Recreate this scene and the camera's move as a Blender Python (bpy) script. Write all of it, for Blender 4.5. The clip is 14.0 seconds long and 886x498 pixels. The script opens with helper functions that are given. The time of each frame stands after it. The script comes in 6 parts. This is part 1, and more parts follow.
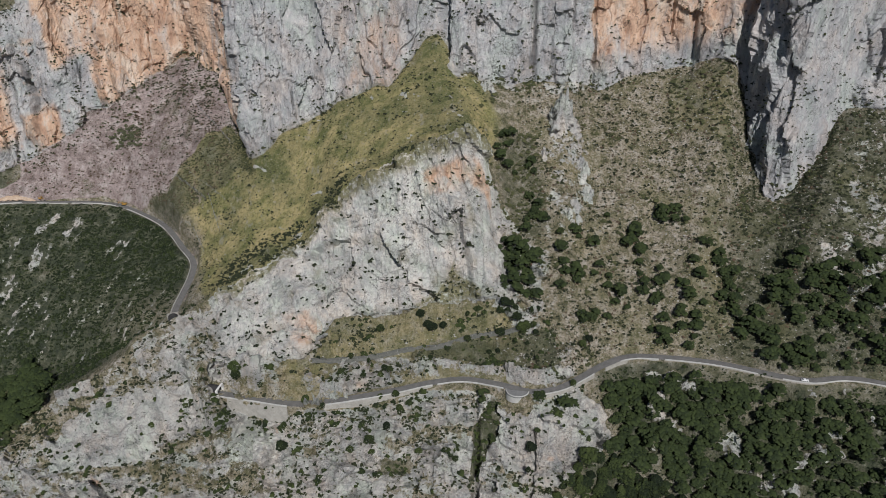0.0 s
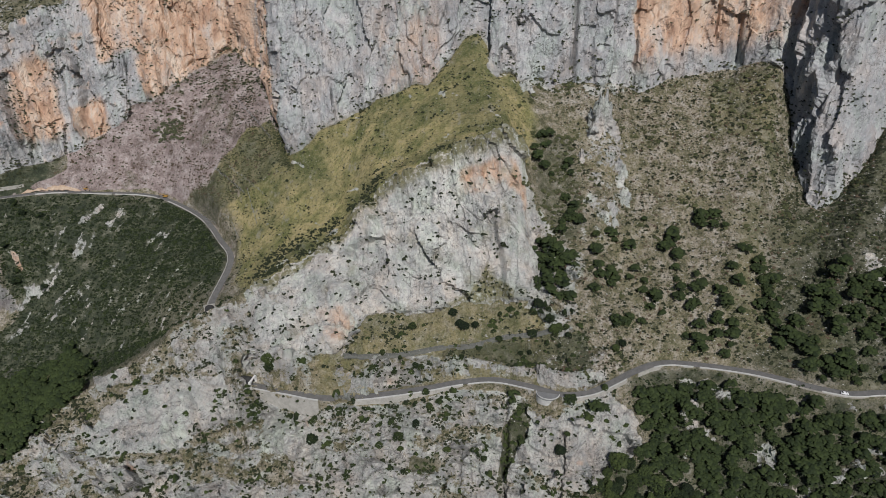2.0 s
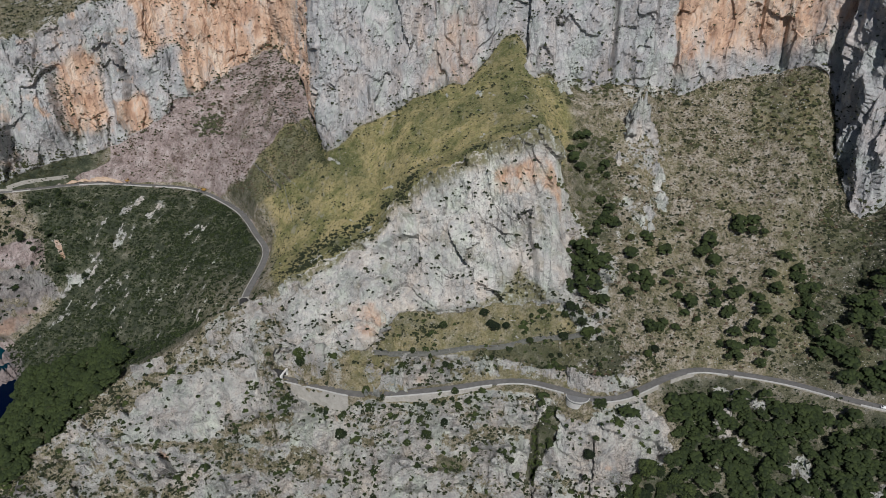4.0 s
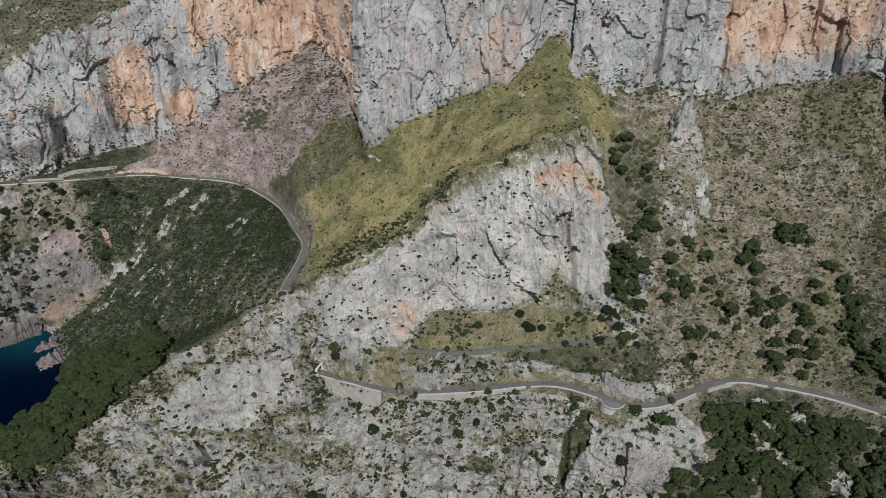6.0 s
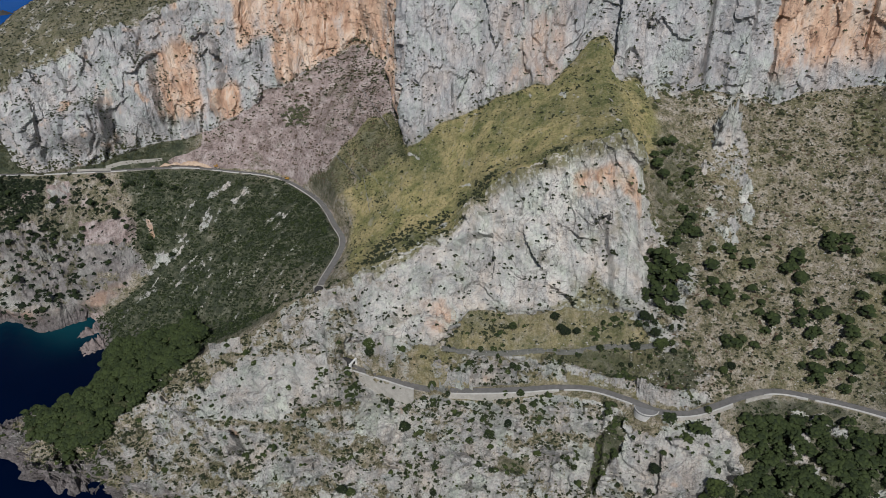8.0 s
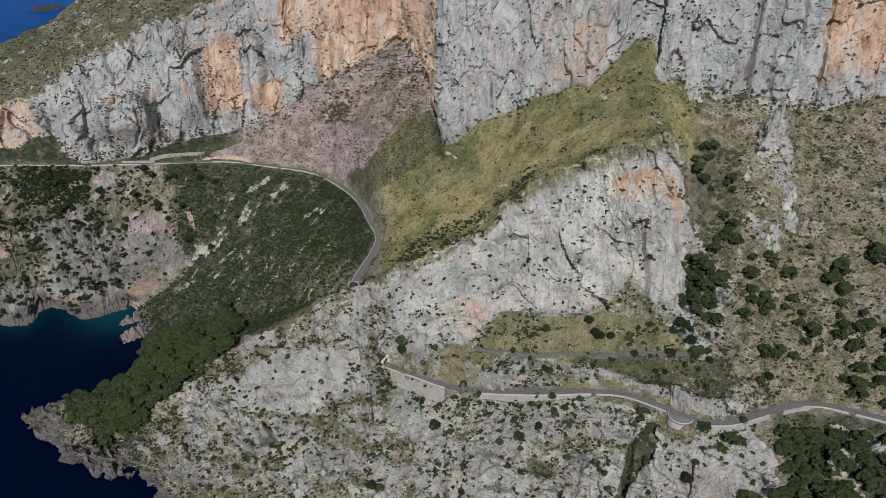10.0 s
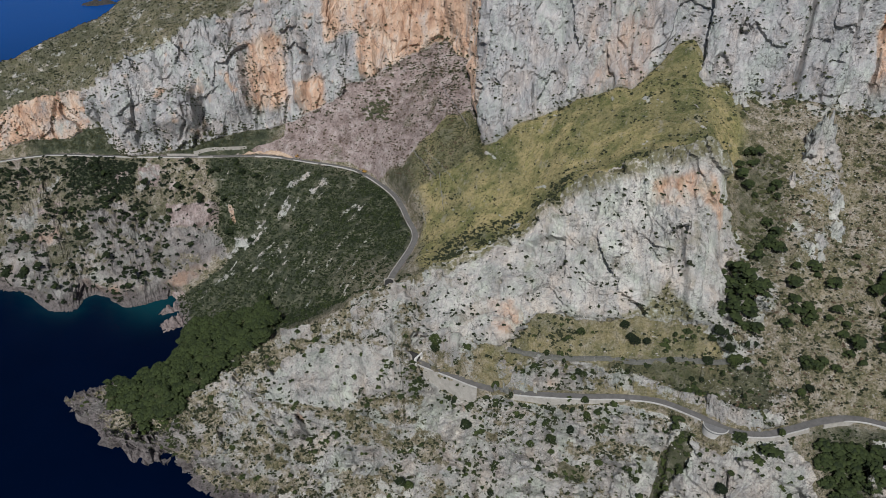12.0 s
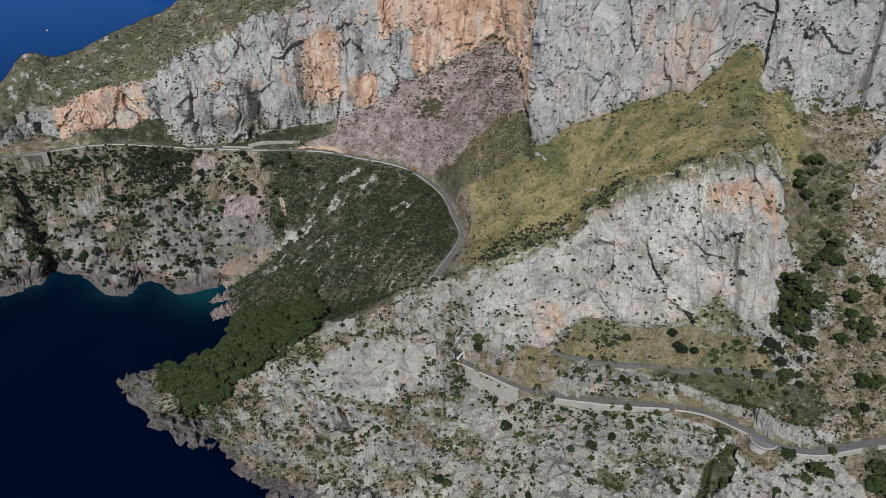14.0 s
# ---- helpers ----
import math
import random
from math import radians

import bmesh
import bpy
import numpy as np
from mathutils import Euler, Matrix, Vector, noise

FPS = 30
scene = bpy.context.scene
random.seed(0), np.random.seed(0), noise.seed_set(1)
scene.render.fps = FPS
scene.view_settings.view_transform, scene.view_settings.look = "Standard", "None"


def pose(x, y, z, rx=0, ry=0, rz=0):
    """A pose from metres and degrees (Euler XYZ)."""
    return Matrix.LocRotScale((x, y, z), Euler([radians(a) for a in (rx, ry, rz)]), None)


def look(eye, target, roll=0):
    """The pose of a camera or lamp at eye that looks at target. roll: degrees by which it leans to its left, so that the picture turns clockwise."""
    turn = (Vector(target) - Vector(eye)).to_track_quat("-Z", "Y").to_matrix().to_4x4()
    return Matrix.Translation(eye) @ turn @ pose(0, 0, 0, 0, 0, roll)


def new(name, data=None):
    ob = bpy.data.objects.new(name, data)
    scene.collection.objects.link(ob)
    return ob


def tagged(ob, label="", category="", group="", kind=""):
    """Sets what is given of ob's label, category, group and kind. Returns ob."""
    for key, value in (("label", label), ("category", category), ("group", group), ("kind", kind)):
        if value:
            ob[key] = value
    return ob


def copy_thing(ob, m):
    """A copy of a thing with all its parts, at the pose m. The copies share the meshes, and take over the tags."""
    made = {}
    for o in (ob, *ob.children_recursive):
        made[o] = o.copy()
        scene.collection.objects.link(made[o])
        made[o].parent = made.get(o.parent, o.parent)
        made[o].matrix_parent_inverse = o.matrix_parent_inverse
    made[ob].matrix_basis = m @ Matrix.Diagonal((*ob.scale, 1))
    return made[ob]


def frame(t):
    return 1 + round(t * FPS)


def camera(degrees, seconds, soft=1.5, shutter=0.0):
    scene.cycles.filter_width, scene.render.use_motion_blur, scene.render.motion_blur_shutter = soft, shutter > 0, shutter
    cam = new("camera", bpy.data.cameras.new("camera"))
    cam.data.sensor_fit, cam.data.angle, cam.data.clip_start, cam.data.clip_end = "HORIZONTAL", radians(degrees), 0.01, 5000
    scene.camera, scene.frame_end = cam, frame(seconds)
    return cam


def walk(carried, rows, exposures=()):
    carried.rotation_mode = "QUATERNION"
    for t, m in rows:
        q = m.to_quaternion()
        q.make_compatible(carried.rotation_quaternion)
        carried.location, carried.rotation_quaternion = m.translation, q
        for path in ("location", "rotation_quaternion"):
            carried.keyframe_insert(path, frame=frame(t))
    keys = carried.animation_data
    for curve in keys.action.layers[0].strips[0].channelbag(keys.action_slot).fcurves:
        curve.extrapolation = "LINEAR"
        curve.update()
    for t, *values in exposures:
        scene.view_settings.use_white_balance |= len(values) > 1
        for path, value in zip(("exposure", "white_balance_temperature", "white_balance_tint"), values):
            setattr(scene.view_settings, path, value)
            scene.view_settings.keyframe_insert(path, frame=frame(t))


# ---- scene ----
cam = camera(63.1, 14.0, soft=0.8)
EYE = (0.0, 0.0, 370.0)
YAW = [(0, 0.0), (0.5, 0.83), (1, 1.64), (1.5, 2.37), (2, 3.12), (2.5, 3.84), (5, 7.79), (5.5, 8.66), (6, 9.55), (6.5, 10.38),
       (7, 11.23), (7.5, 12.05), (8, 12.89), (10.5, 16.91), (11, 17.74), (11.5, 18.56), (12, 19.41), (12.5, 20.30), (13, 21.45),
       (13.5, 22.54), (14, 23.67)]
walk(cam, [(t, pose(*EYE, 90 - 29.89, 0, yaw) @ pose(0, 0, 0, 0, 0, -1.14)) for t, yaw in YAW], exposures=[(0, -0.33, 6170, 11), (14, -0.33, 6170, 11)])

# ---- sky and sun ----
SUN_AZ, SUN_EL = 167.0, 43.0
world = bpy.data.worlds.new("sky")
scene.world = world
world.use_nodes = True
sky = world.node_tree.nodes.new("ShaderNodeTexSky")
sky.sky_type, sky.sun_disc = "NISHITA", False
sky.sun_elevation, sky.sun_rotation = radians(SUN_EL), radians(SUN_AZ)
background = world.node_tree.nodes["Background"]
background.inputs["Strength"].default_value = 0.05
world.node_tree.links.new(sky.outputs[0], background.inputs["Color"])
sun_data = bpy.data.lights.new("sun", "SUN")
sun_data.energy, sun_data.angle, sun_data.color = 4.8, radians(0.55), (1.0, 0.965, 0.915)
sun_dir = Vector((math.sin(radians(SUN_AZ)) * math.cos(radians(SUN_EL)), math.cos(radians(SUN_AZ)) * math.cos(radians(SUN_EL)), math.sin(radians(SUN_EL))))
sun = new("sun", sun_data)
sun.matrix_world = look(sun_dir * 900, (0, 0, 0))


# ---- materials ----
def material(name, rough=0.9):
    m = bpy.data.materials.new(name)
    m.use_nodes = True
    b = m.node_tree.nodes["Principled BSDF"]
    b.inputs["Roughness"].default_value = rough
    b.inputs["Specular IOR Level"].default_value = 0.25
    return m, m.node_tree, b


class Nodes:
    """Short words for building a node tree."""

    def __init__(self, tree):
        self.t = tree
        self.pos = self.n("ShaderNodeTexCoord").outputs["Object"]

    def n(self, kind, **props):
        node = self.t.nodes.new(kind)
        for k, v in props.items():
            setattr(node, k, v)
        return node

    def put(self, socket, value):
        if isinstance(value, bpy.types.NodeSocket):
            self.t.links.new(value, socket)
        else:
            socket.default_value = value

    def noise(self, scale, detail=4, rough=0.6, stretch=None):
        node = self.n("ShaderNodeTexNoise")
        vec = self.pos
        if stretch:
            mp = self.n("ShaderNodeMapping")
            self.put(mp.inputs["Vector"], vec)
            mp.inputs["Scale"].default_value = stretch
            vec = mp.outputs[0]
        self.put(node.inputs["Vector"], vec)
        self.put(node.inputs["Scale"], scale)
        self.put(node.inputs["Detail"], detail)
        self.put(node.inputs["Roughness"], rough)
        return node.outputs["Fac"]

    def voronoi(self, scale, out="Distance"):
        node = self.n("ShaderNodeTexVoronoi")
        self.put(node.inputs["Vector"], self.pos)
        self.put(node.inputs["Scale"], scale)
        return node.outputs[out]

    def ramp(self, fac, *stops):
        node = self.n("ShaderNodeValToRGB")
        self.put(node.inputs["Fac"], fac)
        el = node.color_ramp.elements
        while len(el) < len(stops):
            el.new(0.5)
        for e, (p, c) in zip(el, stops):
            e.position = p
            e.color = (*c, 1) if isinstance(c, tuple) else (c, c, c, 1)
        return node.outputs["Color"]

    def mix(self, fac, a, b, mode="MIX"):
        node = self.n("ShaderNodeMix", data_type="RGBA", blend_type=mode)
        self.put(node.inputs[0], fac)
        for s, v in ((node.inputs[6], a), (node.inputs[7], b)):
            self.put(s, (*v, 1) if isinstance(v, tuple) else v)
        return node.outputs[2]

    def math(self, op, a, b=0.0):
        node = self.n("ShaderNodeMath", operation=op)
        self.put(node.inputs[0], a)
        self.put(node.inputs[1], b)
        return node.outputs[0]

    def attr(self, name, channel=None):
        node = self.n("ShaderNodeAttribute", attribute_name=name)
        if channel is None:
            return node.outputs["Fac"]
        sep = self.n("ShaderNodeSeparateColor")
        self.put(sep.inputs[0], node.outputs["Color"])
        return sep.outputs[channel]

    def bump(self, height, strength, distance):
        node = self.n("ShaderNodeBump")
        self.put(node.inputs["Height"], height)
        node.inputs["Strength"].default_value = strength
        node.inputs["Distance"].default_value = distance
        return node.outputs["Normal"]


def fissures(N, scale, wide, stretch):
    """Thin dark joints: 1 in the joint, 0 on the stone."""
    mp = N.n("ShaderNodeMapping")
    N.put(mp.inputs["Vector"], N.pos)
    mp.inputs["Scale"].default_value = stretch
    bend = N.n("ShaderNodeTexNoise")
    N.put(bend.inputs["Vector"], N.pos)
    N.put(bend.inputs["Scale"], scale * 1.3)
    N.put(bend.inputs["Detail"], 4)
    add = N.n("ShaderNodeVectorMath", operation="MULTIPLY_ADD")
    N.put(add.inputs[0], bend.outputs["Color"])
    add.inputs[1].default_value = (1.6 / scale,) * 3
    N.put(add.inputs[2], mp.outputs[0])
    vor = N.n("ShaderNodeTexVoronoi", feature="DISTANCE_TO_EDGE")
    N.put(vor.inputs["Vector"], add.outputs[0])
    N.put(vor.inputs["Scale"], scale)
    return N.ramp(vor.outputs["Distance"], (0.0, 1.0), (wide, 0.0))


def rock_colour(N, cool=False):
    """Pale grey limestone with dark joints, weathering streaks, white scars and ochre stains."""
    patch = N.noise(0.03, 5, 0.62)
    broken = N.ramp(N.noise(0.045, 4, 0.6), (0.40, 0.15), (0.60, 1.0))
    grain = N.noise(0.36, 7, 0.74)
    speck = N.noise(1.1, 4, 0.72)
    streak = N.noise(0.2, 6, 0.7, (1, 1, 0.09))
    if cool:
        base = N.ramp(patch, (0.30, (0.285, 0.286, 0.292)), (0.5, (0.405, 0.402, 0.40)), (0.70, (0.51, 0.497, 0.48)))
    else:
        base = N.ramp(patch, (0.30, (0.32, 0.313, 0.292)), (0.48, (0.485, 0.473, 0.44)), (0.64, (0.61, 0.59, 0.54)))
    base = N.mix(N.ramp(streak, (0.48, 0.0), (0.62, 0.5)), base, (0.25, 0.255, 0.265))
    base = N.mix(N.ramp(streak, (0.34, 0.5), (0.44, 0.0)), base, (0.62, 0.61, 0.585))
    base = N.mix(N.math("MULTIPLY", N.ramp(grain, (0.36, 0.9), (0.45, 0.0)), broken), base, (0.10, 0.10, 0.092))
    base = N.mix(N.math("MULTIPLY", N.ramp(speck, (0.34, 0.9), (0.42, 0.0)), broken), base, (0.10, 0.10, 0.09))
    base = N.mix(N.ramp(grain, (0.55, 0.0), (0.66, 0.45)), base, (0.64, 0.63, 0.60))
    tint = N.ramp(N.noise(0.055, 5, 0.7, (1, 1, 0.6)), (0.36, (0.92, 1.0, 0.93)), (0.5, (1, 1, 1)), (0.64, (1.06, 0.97, 0.91)))
    base = N.mix(0.9, base, tint, "MULTIPLY")
    oc = N.ramp(N.noise(0.11, 5, 0.65, (1, 1, 0.22)), (0.33, (0.38, 0.235, 0.16)), (0.5, (0.57, 0.39, 0.275)), (0.66, (0.64, 0.53, 0.43)))
    stain = N.math("ADD", N.noise(0.07, 6, 0.72, (1, 1, 0.3)), N.math("MULTIPLY", N.attr("ochre"), 0.24))
    ofac = N.math("MULTIPLY", N.ramp(stain, (0.50, 0.0), (0.74, 1.0)), N.ramp(N.attr("ochre"), (0.08, 0.0), (0.7, 1.0)))
    col = N.mix(ofac, base, oc)
    col = N.mix(N.math("MULTIPLY", N.attr("dark_rock"), 0.92), col, N.ramp(grain, (0.35, (0.07, 0.06, 0.06)), (0.6, (0.20, 0.175, 0.17))))
    joint = N.math("MULTIPLY", fissures(N, 0.11, 0.035, (1, 1, 0.45)), N.ramp(N.noise(0.07, 4, 0.6), (0.47, 0.0), (0.60, 0.8)))
    joint = N.math("MAXIMUM", joint, N.math("MULTIPLY", fissures(N, 0.34, 0.06, (1, 1, 0.7)), N.math("MULTIPLY", broken, 0.4)))
    return N.mix(joint, col, (0.075, 0.072, 0.065)), grain


def rock_material(name, cool):
    m, t, b = material(name, 0.92)
    N = Nodes(t)
    col, grain = rock_colour(N, cool)
    moss = N.math("MULTIPLY", N.attr("cover", "Green"), N.ramp(N.noise(0.3, 5, 0.7), (0.34, 0.0), (0.52, 0.95)))
    col = N.mix(moss, col, (0.165, 0.155, 0.08))
    t.links.new(col, b.inputs["Base Color"])
    h = N.math("ADD", N.noise(0.5, 8, 0.78, (1, 1, 0.45)), N.math("MULTIPLY", grain, 0.7))
    t.links.new(N.bump(h, 0.9, 1.2), b.inputs["Normal"])
    return m


def ground_material():
    m, t, b = material("mountain_ground", 0.95)
    N = Nodes(t)
    rock, grain = rock_colour(N)
    grass = N.ramp(N.noise(0.045, 7, 0.72), (0.38, (0.175, 0.18, 0.065)), (0.47, (0.295, 0.268, 0.112)), (0.57, (0.45, 0.37, 0.18)))
    grass = N.mix(N.ramp(N.noise(0.016, 5, 0.6), (0.42, 0.6), (0.56, 0.0)), grass, N.ramp(N.noise(0.09, 6, 0.7), (0.38, (0.06, 0.078, 0.032)), (0.6, (0.165, 0.165, 0.075))))
    grass = N.mix(N.ramp(N.noise(0.4, 6, 0.78), (0.41, 0.6), (0.49, 0.0)), grass, (0.075, 0.084, 0.032))
    grass = N.mix(N.ramp(N.noise(0.8, 5, 0.75), (0.56, 0.0), (0.64, 0.65)), grass, (0.34, 0.32, 0.23))
    grass = N.mix(N.ramp(N.noise(0.12, 6, 0.7, (1, 0.35, 1)), (0.58, 0.0), (0.66, 0.6)), grass, (0.33, 0.31, 0.25))
    scree = N.ramp(N.noise(0.1, 7, 0.75), (0.36, (0.23, 0.176, 0.16)), (0.5, (0.36, 0.29, 0.27)), (0.62, (0.50, 0.435, 0.41)))
    scree = N.mix(N.ramp(N.noise(0.04, 6, 0.7), (0.40, 0.6), (0.50, 0.0)), scree, N.ramp(N.noise(0.2, 6, 0.75), (0.38, (0.065, 0.045, 0.036)), (0.6, (0.15, 0.112, 0.092))))
    scree = N.mix(N.ramp(N.noise(0.028, 6, 0.68, (1, 1, 1)), (0.56, 0.0), (0.64, 0.7)), scree, N.ramp(N.noise(0.2, 6, 0.75), (0.38, (0.06, 0.06, 0.03)), (0.6, (0.16, 0.145, 0.085))))
    scree = N.mix(N.ramp(N.noise(0.55, 6, 0.78), (0.38, 0.7), (0.47, 0.0)), scree, (0.10, 0.08, 0.066))
    scree = N.mix(N.ramp(N.noise(0.9, 4, 0.7), (0.56, 0.0), (0.66, 0.8)), scree, (0.42, 0.39, 0.365))
    scrub = N.ramp(N.noise(0.13, 7, 0.75), (0.36, (0.085, 0.085, 0.045)), (0.46, (0.20, 0.178, 0.108)), (0.54, (0.325, 0.28, 0.212)), (0.64, (0.47, 0.43, 0.37)))
    scrub = N.mix(N.ramp(N.noise(0.7, 5, 0.78), (0.40, 0.85), (0.50, 0.0)), scrub, (0.045, 0.05, 0.025))
    scrub = N.mix(N.ramp(N.noise(1.0, 4, 0.7), (0.57, 0.0), (0.66, 0.8)), scrub, (0.40, 0.38, 0.33))
    lush = N.ramp(N.noise(0.11, 7, 0.75), (0.36, (0.028, 0.036, 0.022)), (0.47, (0.052, 0.062, 0.037)), (0.56, (0.092, 0.097, 0.06)), (0.66, (0.22, 0.217, 0.17)))
    scrub = N.mix(N.attr("lush"), scrub, lush)
    col = N.mix(N.attr("cover", "Green"), scrub, grass)
    cut = N.math("ADD", N.attr("cover", "Blue"), N.math("MULTIPLY", N.math("SUBTRACT", N.noise(0.14, 6, 0.75), 0.5), 1.5))
    col = N.mix(N.ramp(cut, (0.40, 0.0), (0.62, 1.0)), col, scree)
    edge = N.math("ADD", N.attr("cover", "Red"), N.math("MULTIPLY", N.math("SUBTRACT", N.noise(0.16, 7, 0.75), 0.5), 1.9))
    col = N.mix(N.ramp(edge, (0.44, 0.0), (0.56, 1.0)), col, rock)
    t.links.new(col, b.inputs["Base Color"])
    h = N.math("ADD", N.noise(0.7, 8, 0.78), N.math("MULTIPLY", N.voronoi(0.9), 0.5))
    t.links.new(N.bump(h, 1.0, 1.6), b.inputs["Normal"])
    return m


def water_material():
    m, t, b = material("sea_water", 0.25)
    N = Nodes(t)
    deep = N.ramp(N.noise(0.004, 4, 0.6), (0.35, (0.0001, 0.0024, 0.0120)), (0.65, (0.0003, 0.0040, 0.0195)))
    # far water turns bluer: the sky's reflection, put into the base colour by distance
    col = N.mix(N.attr("sky_sheen"), deep, (0.0, 0.06, 0.27))
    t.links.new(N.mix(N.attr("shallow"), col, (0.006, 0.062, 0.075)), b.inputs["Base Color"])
    b.inputs["IOR"].default_value = 1.33
    b.inputs["Specular IOR Level"].default_value = 0.06
    h = N.math("ADD", N.noise(0.25, 6, 0.6), N.math("MULTIPLY", N.noise(0.03, 4, 0.5), 3.0))
    t.links.new(N.bump(h, 0.12, 0.5), b.inputs["Normal"])
    return m


def plain(name, c1, c2, scale, rough=0.85, bump=0.0, metal=0.0):
    """A surface between two colours, mottled at two scales."""
    m, t, b = material(name, rough)
    N = Nodes(t)
    f = N.math("ADD", N.math("MULTIPLY", N.noise(scale, 5, 0.65), 0.65), N.math("MULTIPLY", N.noise(scale * 7, 4, 0.6), 0.35))
    t.links.new(N.ramp(f, (0.36, c1), (0.64, c2)), b.inputs["Base Color"])
    b.inputs["Metallic"].default_value = metal
    if bump:
        t.links.new(N.bump(N.noise(scale * 9, 6, 0.7), 0.6, bump), b.inputs["Normal"])
    return m


def foliage(name, dark, mid, light):
    """Leaves: each clump its own green."""
    m, t, b = material(name, 0.8)
    N = Nodes(t)
    g = N.n("ShaderNodeNewGeometry").outputs["Random Per Island"]
    o = N.n("ShaderNodeObjectInfo").outputs["Random"]
    f = N.math("ADD", N.math("MULTIPLY", g, 0.3), N.math("ADD", N.math("MULTIPLY", o, 0.35), N.math("MULTIPLY", N.noise(0.16, 3), 0.5)))
    t.links.new(N.ramp(f, (0.2, dark), (0.52, mid), (0.85, light)), b.inputs["Base Color"])
    return m


ROCK, CLIFF_ROCK, GROUND, WATER = rock_material("limestone", False), rock_material("grey_limestone", True), ground_material(), water_material()
ASPHALT = plain("asphalt", (0.11, 0.106, 0.10), (0.17, 0.164, 0.156), 0.35, 0.9, 0.02)
CONCRETE = plain("pale_concrete", (0.26, 0.248, 0.22), (0.40, 0.38, 0.34), 0.3, 0.9, 0.05)
WHITEWASH = plain("white_parapet", (0.36, 0.355, 0.335), (0.53, 0.52, 0.49), 0.4, 0.85, 0.03)
BARK = plain("bark", (0.06, 0.045, 0.035), (0.13, 0.10, 0.08), 1.5, 0.95, 0.03)
PINE = foliage("pine_needles", (0.004, 0.008, 0.004), (0.013, 0.021, 0.0073), (0.052, 0.069, 0.0185))
# pine green darkened: shade between crowns of dense wood, put into the leaf colour
SHADED_LEAVES = foliage("shaded_wood_leaves", (0.004, 0.008, 0.0042), (0.011, 0.0185, 0.0068), (0.038, 0.053, 0.016))
SHRUB = foliage("shrub_leaves", (0.011, 0.016, 0.008), (0.027, 0.033, 0.015), (0.060, 0.064, 0.029))
SAGE = foliage("grey_green_leaves", (0.04, 0.045, 0.025), (0.075, 0.08, 0.042), (0.14, 0.135, 0.075))
SAGE_WOOD = foliage("olive_leaves", (0.02, 0.026, 0.012), (0.045, 0.052, 0.022), (0.09, 0.092, 0.04))
RUSSET = foliage("dry_leaves", (0.05, 0.035, 0.025), (0.10, 0.07, 0.045), (0.17, 0.13, 0.085))


# ---- numeric noise ----
rng = np.random.default_rng(7)
PERM = np.tile(rng.permutation(256), 3)
GRAD = rng.normal(size=(256, 3))
GRAD /= np.linalg.norm(GRAD, axis=1, keepdims=True)


GX, GY, GZ = (np.ascontiguousarray(GRAD[:, k], np.float32) for k in range(3))
PERM = PERM.astype(np.int16)


def perlin(x, y, z):
    x, y, z = (np.asarray(v, np.float32) for v in (x, y, z))
    cell = [np.floor(v) for v in (x, y, z)]
    fx, fy, fz = (v - c for v, c in zip((x, y, z), cell))
    u, v, w = (f * f * f * (f * (f * 6 - 15) + 10) for f in (fx, fy, fz))
    xi, yi, zi = (c.astype(np.int32) & 255 for c in cell)
    planes = []
    for dx in (0, 1):
        h1 = PERM[xi + dx] + yi
        for dy in (0, 1):
            h2 = PERM[h1 + dy] + zi
            side = fx - dx, fy - dy
            ends = []
            for dz in (0, 1):
                g = PERM[h2 + dz]
                ends.append(GX[g] * side[0] + GY[g] * side[1] + GZ[g] * (fz - dz))
            planes.append(ends[0] + w * (ends[1] - ends[0]))
    a, b = planes[0] + v * (planes[1] - planes[0]), planes[2] + v * (planes[3] - planes[2])
    return (a + u * (b - a)) * 1.6


def fbm(x, y, z, octaves=4, gain=0.5, ridged=False):
    total, amp, norm = 0, 1.0, 0.0
    for o in range(octaves):
        k = 2.03 ** o
        n = perlin(x * k + 17.3 * o, y * k + 5.1 * o, z * k + 9.7 * o)
        total = total + amp * ((1 - 2 * np.abs(n)) if ridged else n)
        norm += amp
        amp *= gain
    return total / norm


def smooth(lo, hi, v):
    f = np.clip((v - lo) / (hi - lo), 0, 1)
    return f * f * (3 - 2 * f)


def band(v, lo, hi, soft):
    return smooth(lo - soft, lo + soft, v) * (1 - smooth(hi - soft, hi + soft, v))


# ---- the lie of the land ----
# Guide lines of the coast, each as (bearing in degrees, distance, height) seen from the bay's middle.
def polar(a, d, z):
    return Vector((d * math.sin(radians(a)), d * math.cos(radians(a)), z))


SHORE = [(-100, 470, -14), (-55, 505, -14), (-53.7, 500, 0), (-52.3, 481, 0), (-51.3, 453, 0), (-50.5, 428, 0), (-48.9, 413, 0), (-47.4, 408, 0), (-46.1, 386, 0), (-45, 368, 0), (-43.5, 348, 0),
         (-35, 322, 0), (-24, 305, 0), (-12, 290, 0), (0, 285, 0), (12, 295, 0), (20, 310, 0), (30, 325, 0), (42, 350, 0), (75, 420, 0)]
LOW_BENCH = [(-100, 480, -14), (-55, 510, -14), (-53.6, 503, 3), (-50, 462, 8), (-47, 435, 12), (-44.5, 385, 22), (-40, 350, 28), (-30, 332, 30),
             (-20, 318, 32), (-8, 305, 33), (4, 303, 33), (12, 312, 33), (20, 335, 34), (30, 352, 35), (42, 380, 35), (75, 450, 35)]
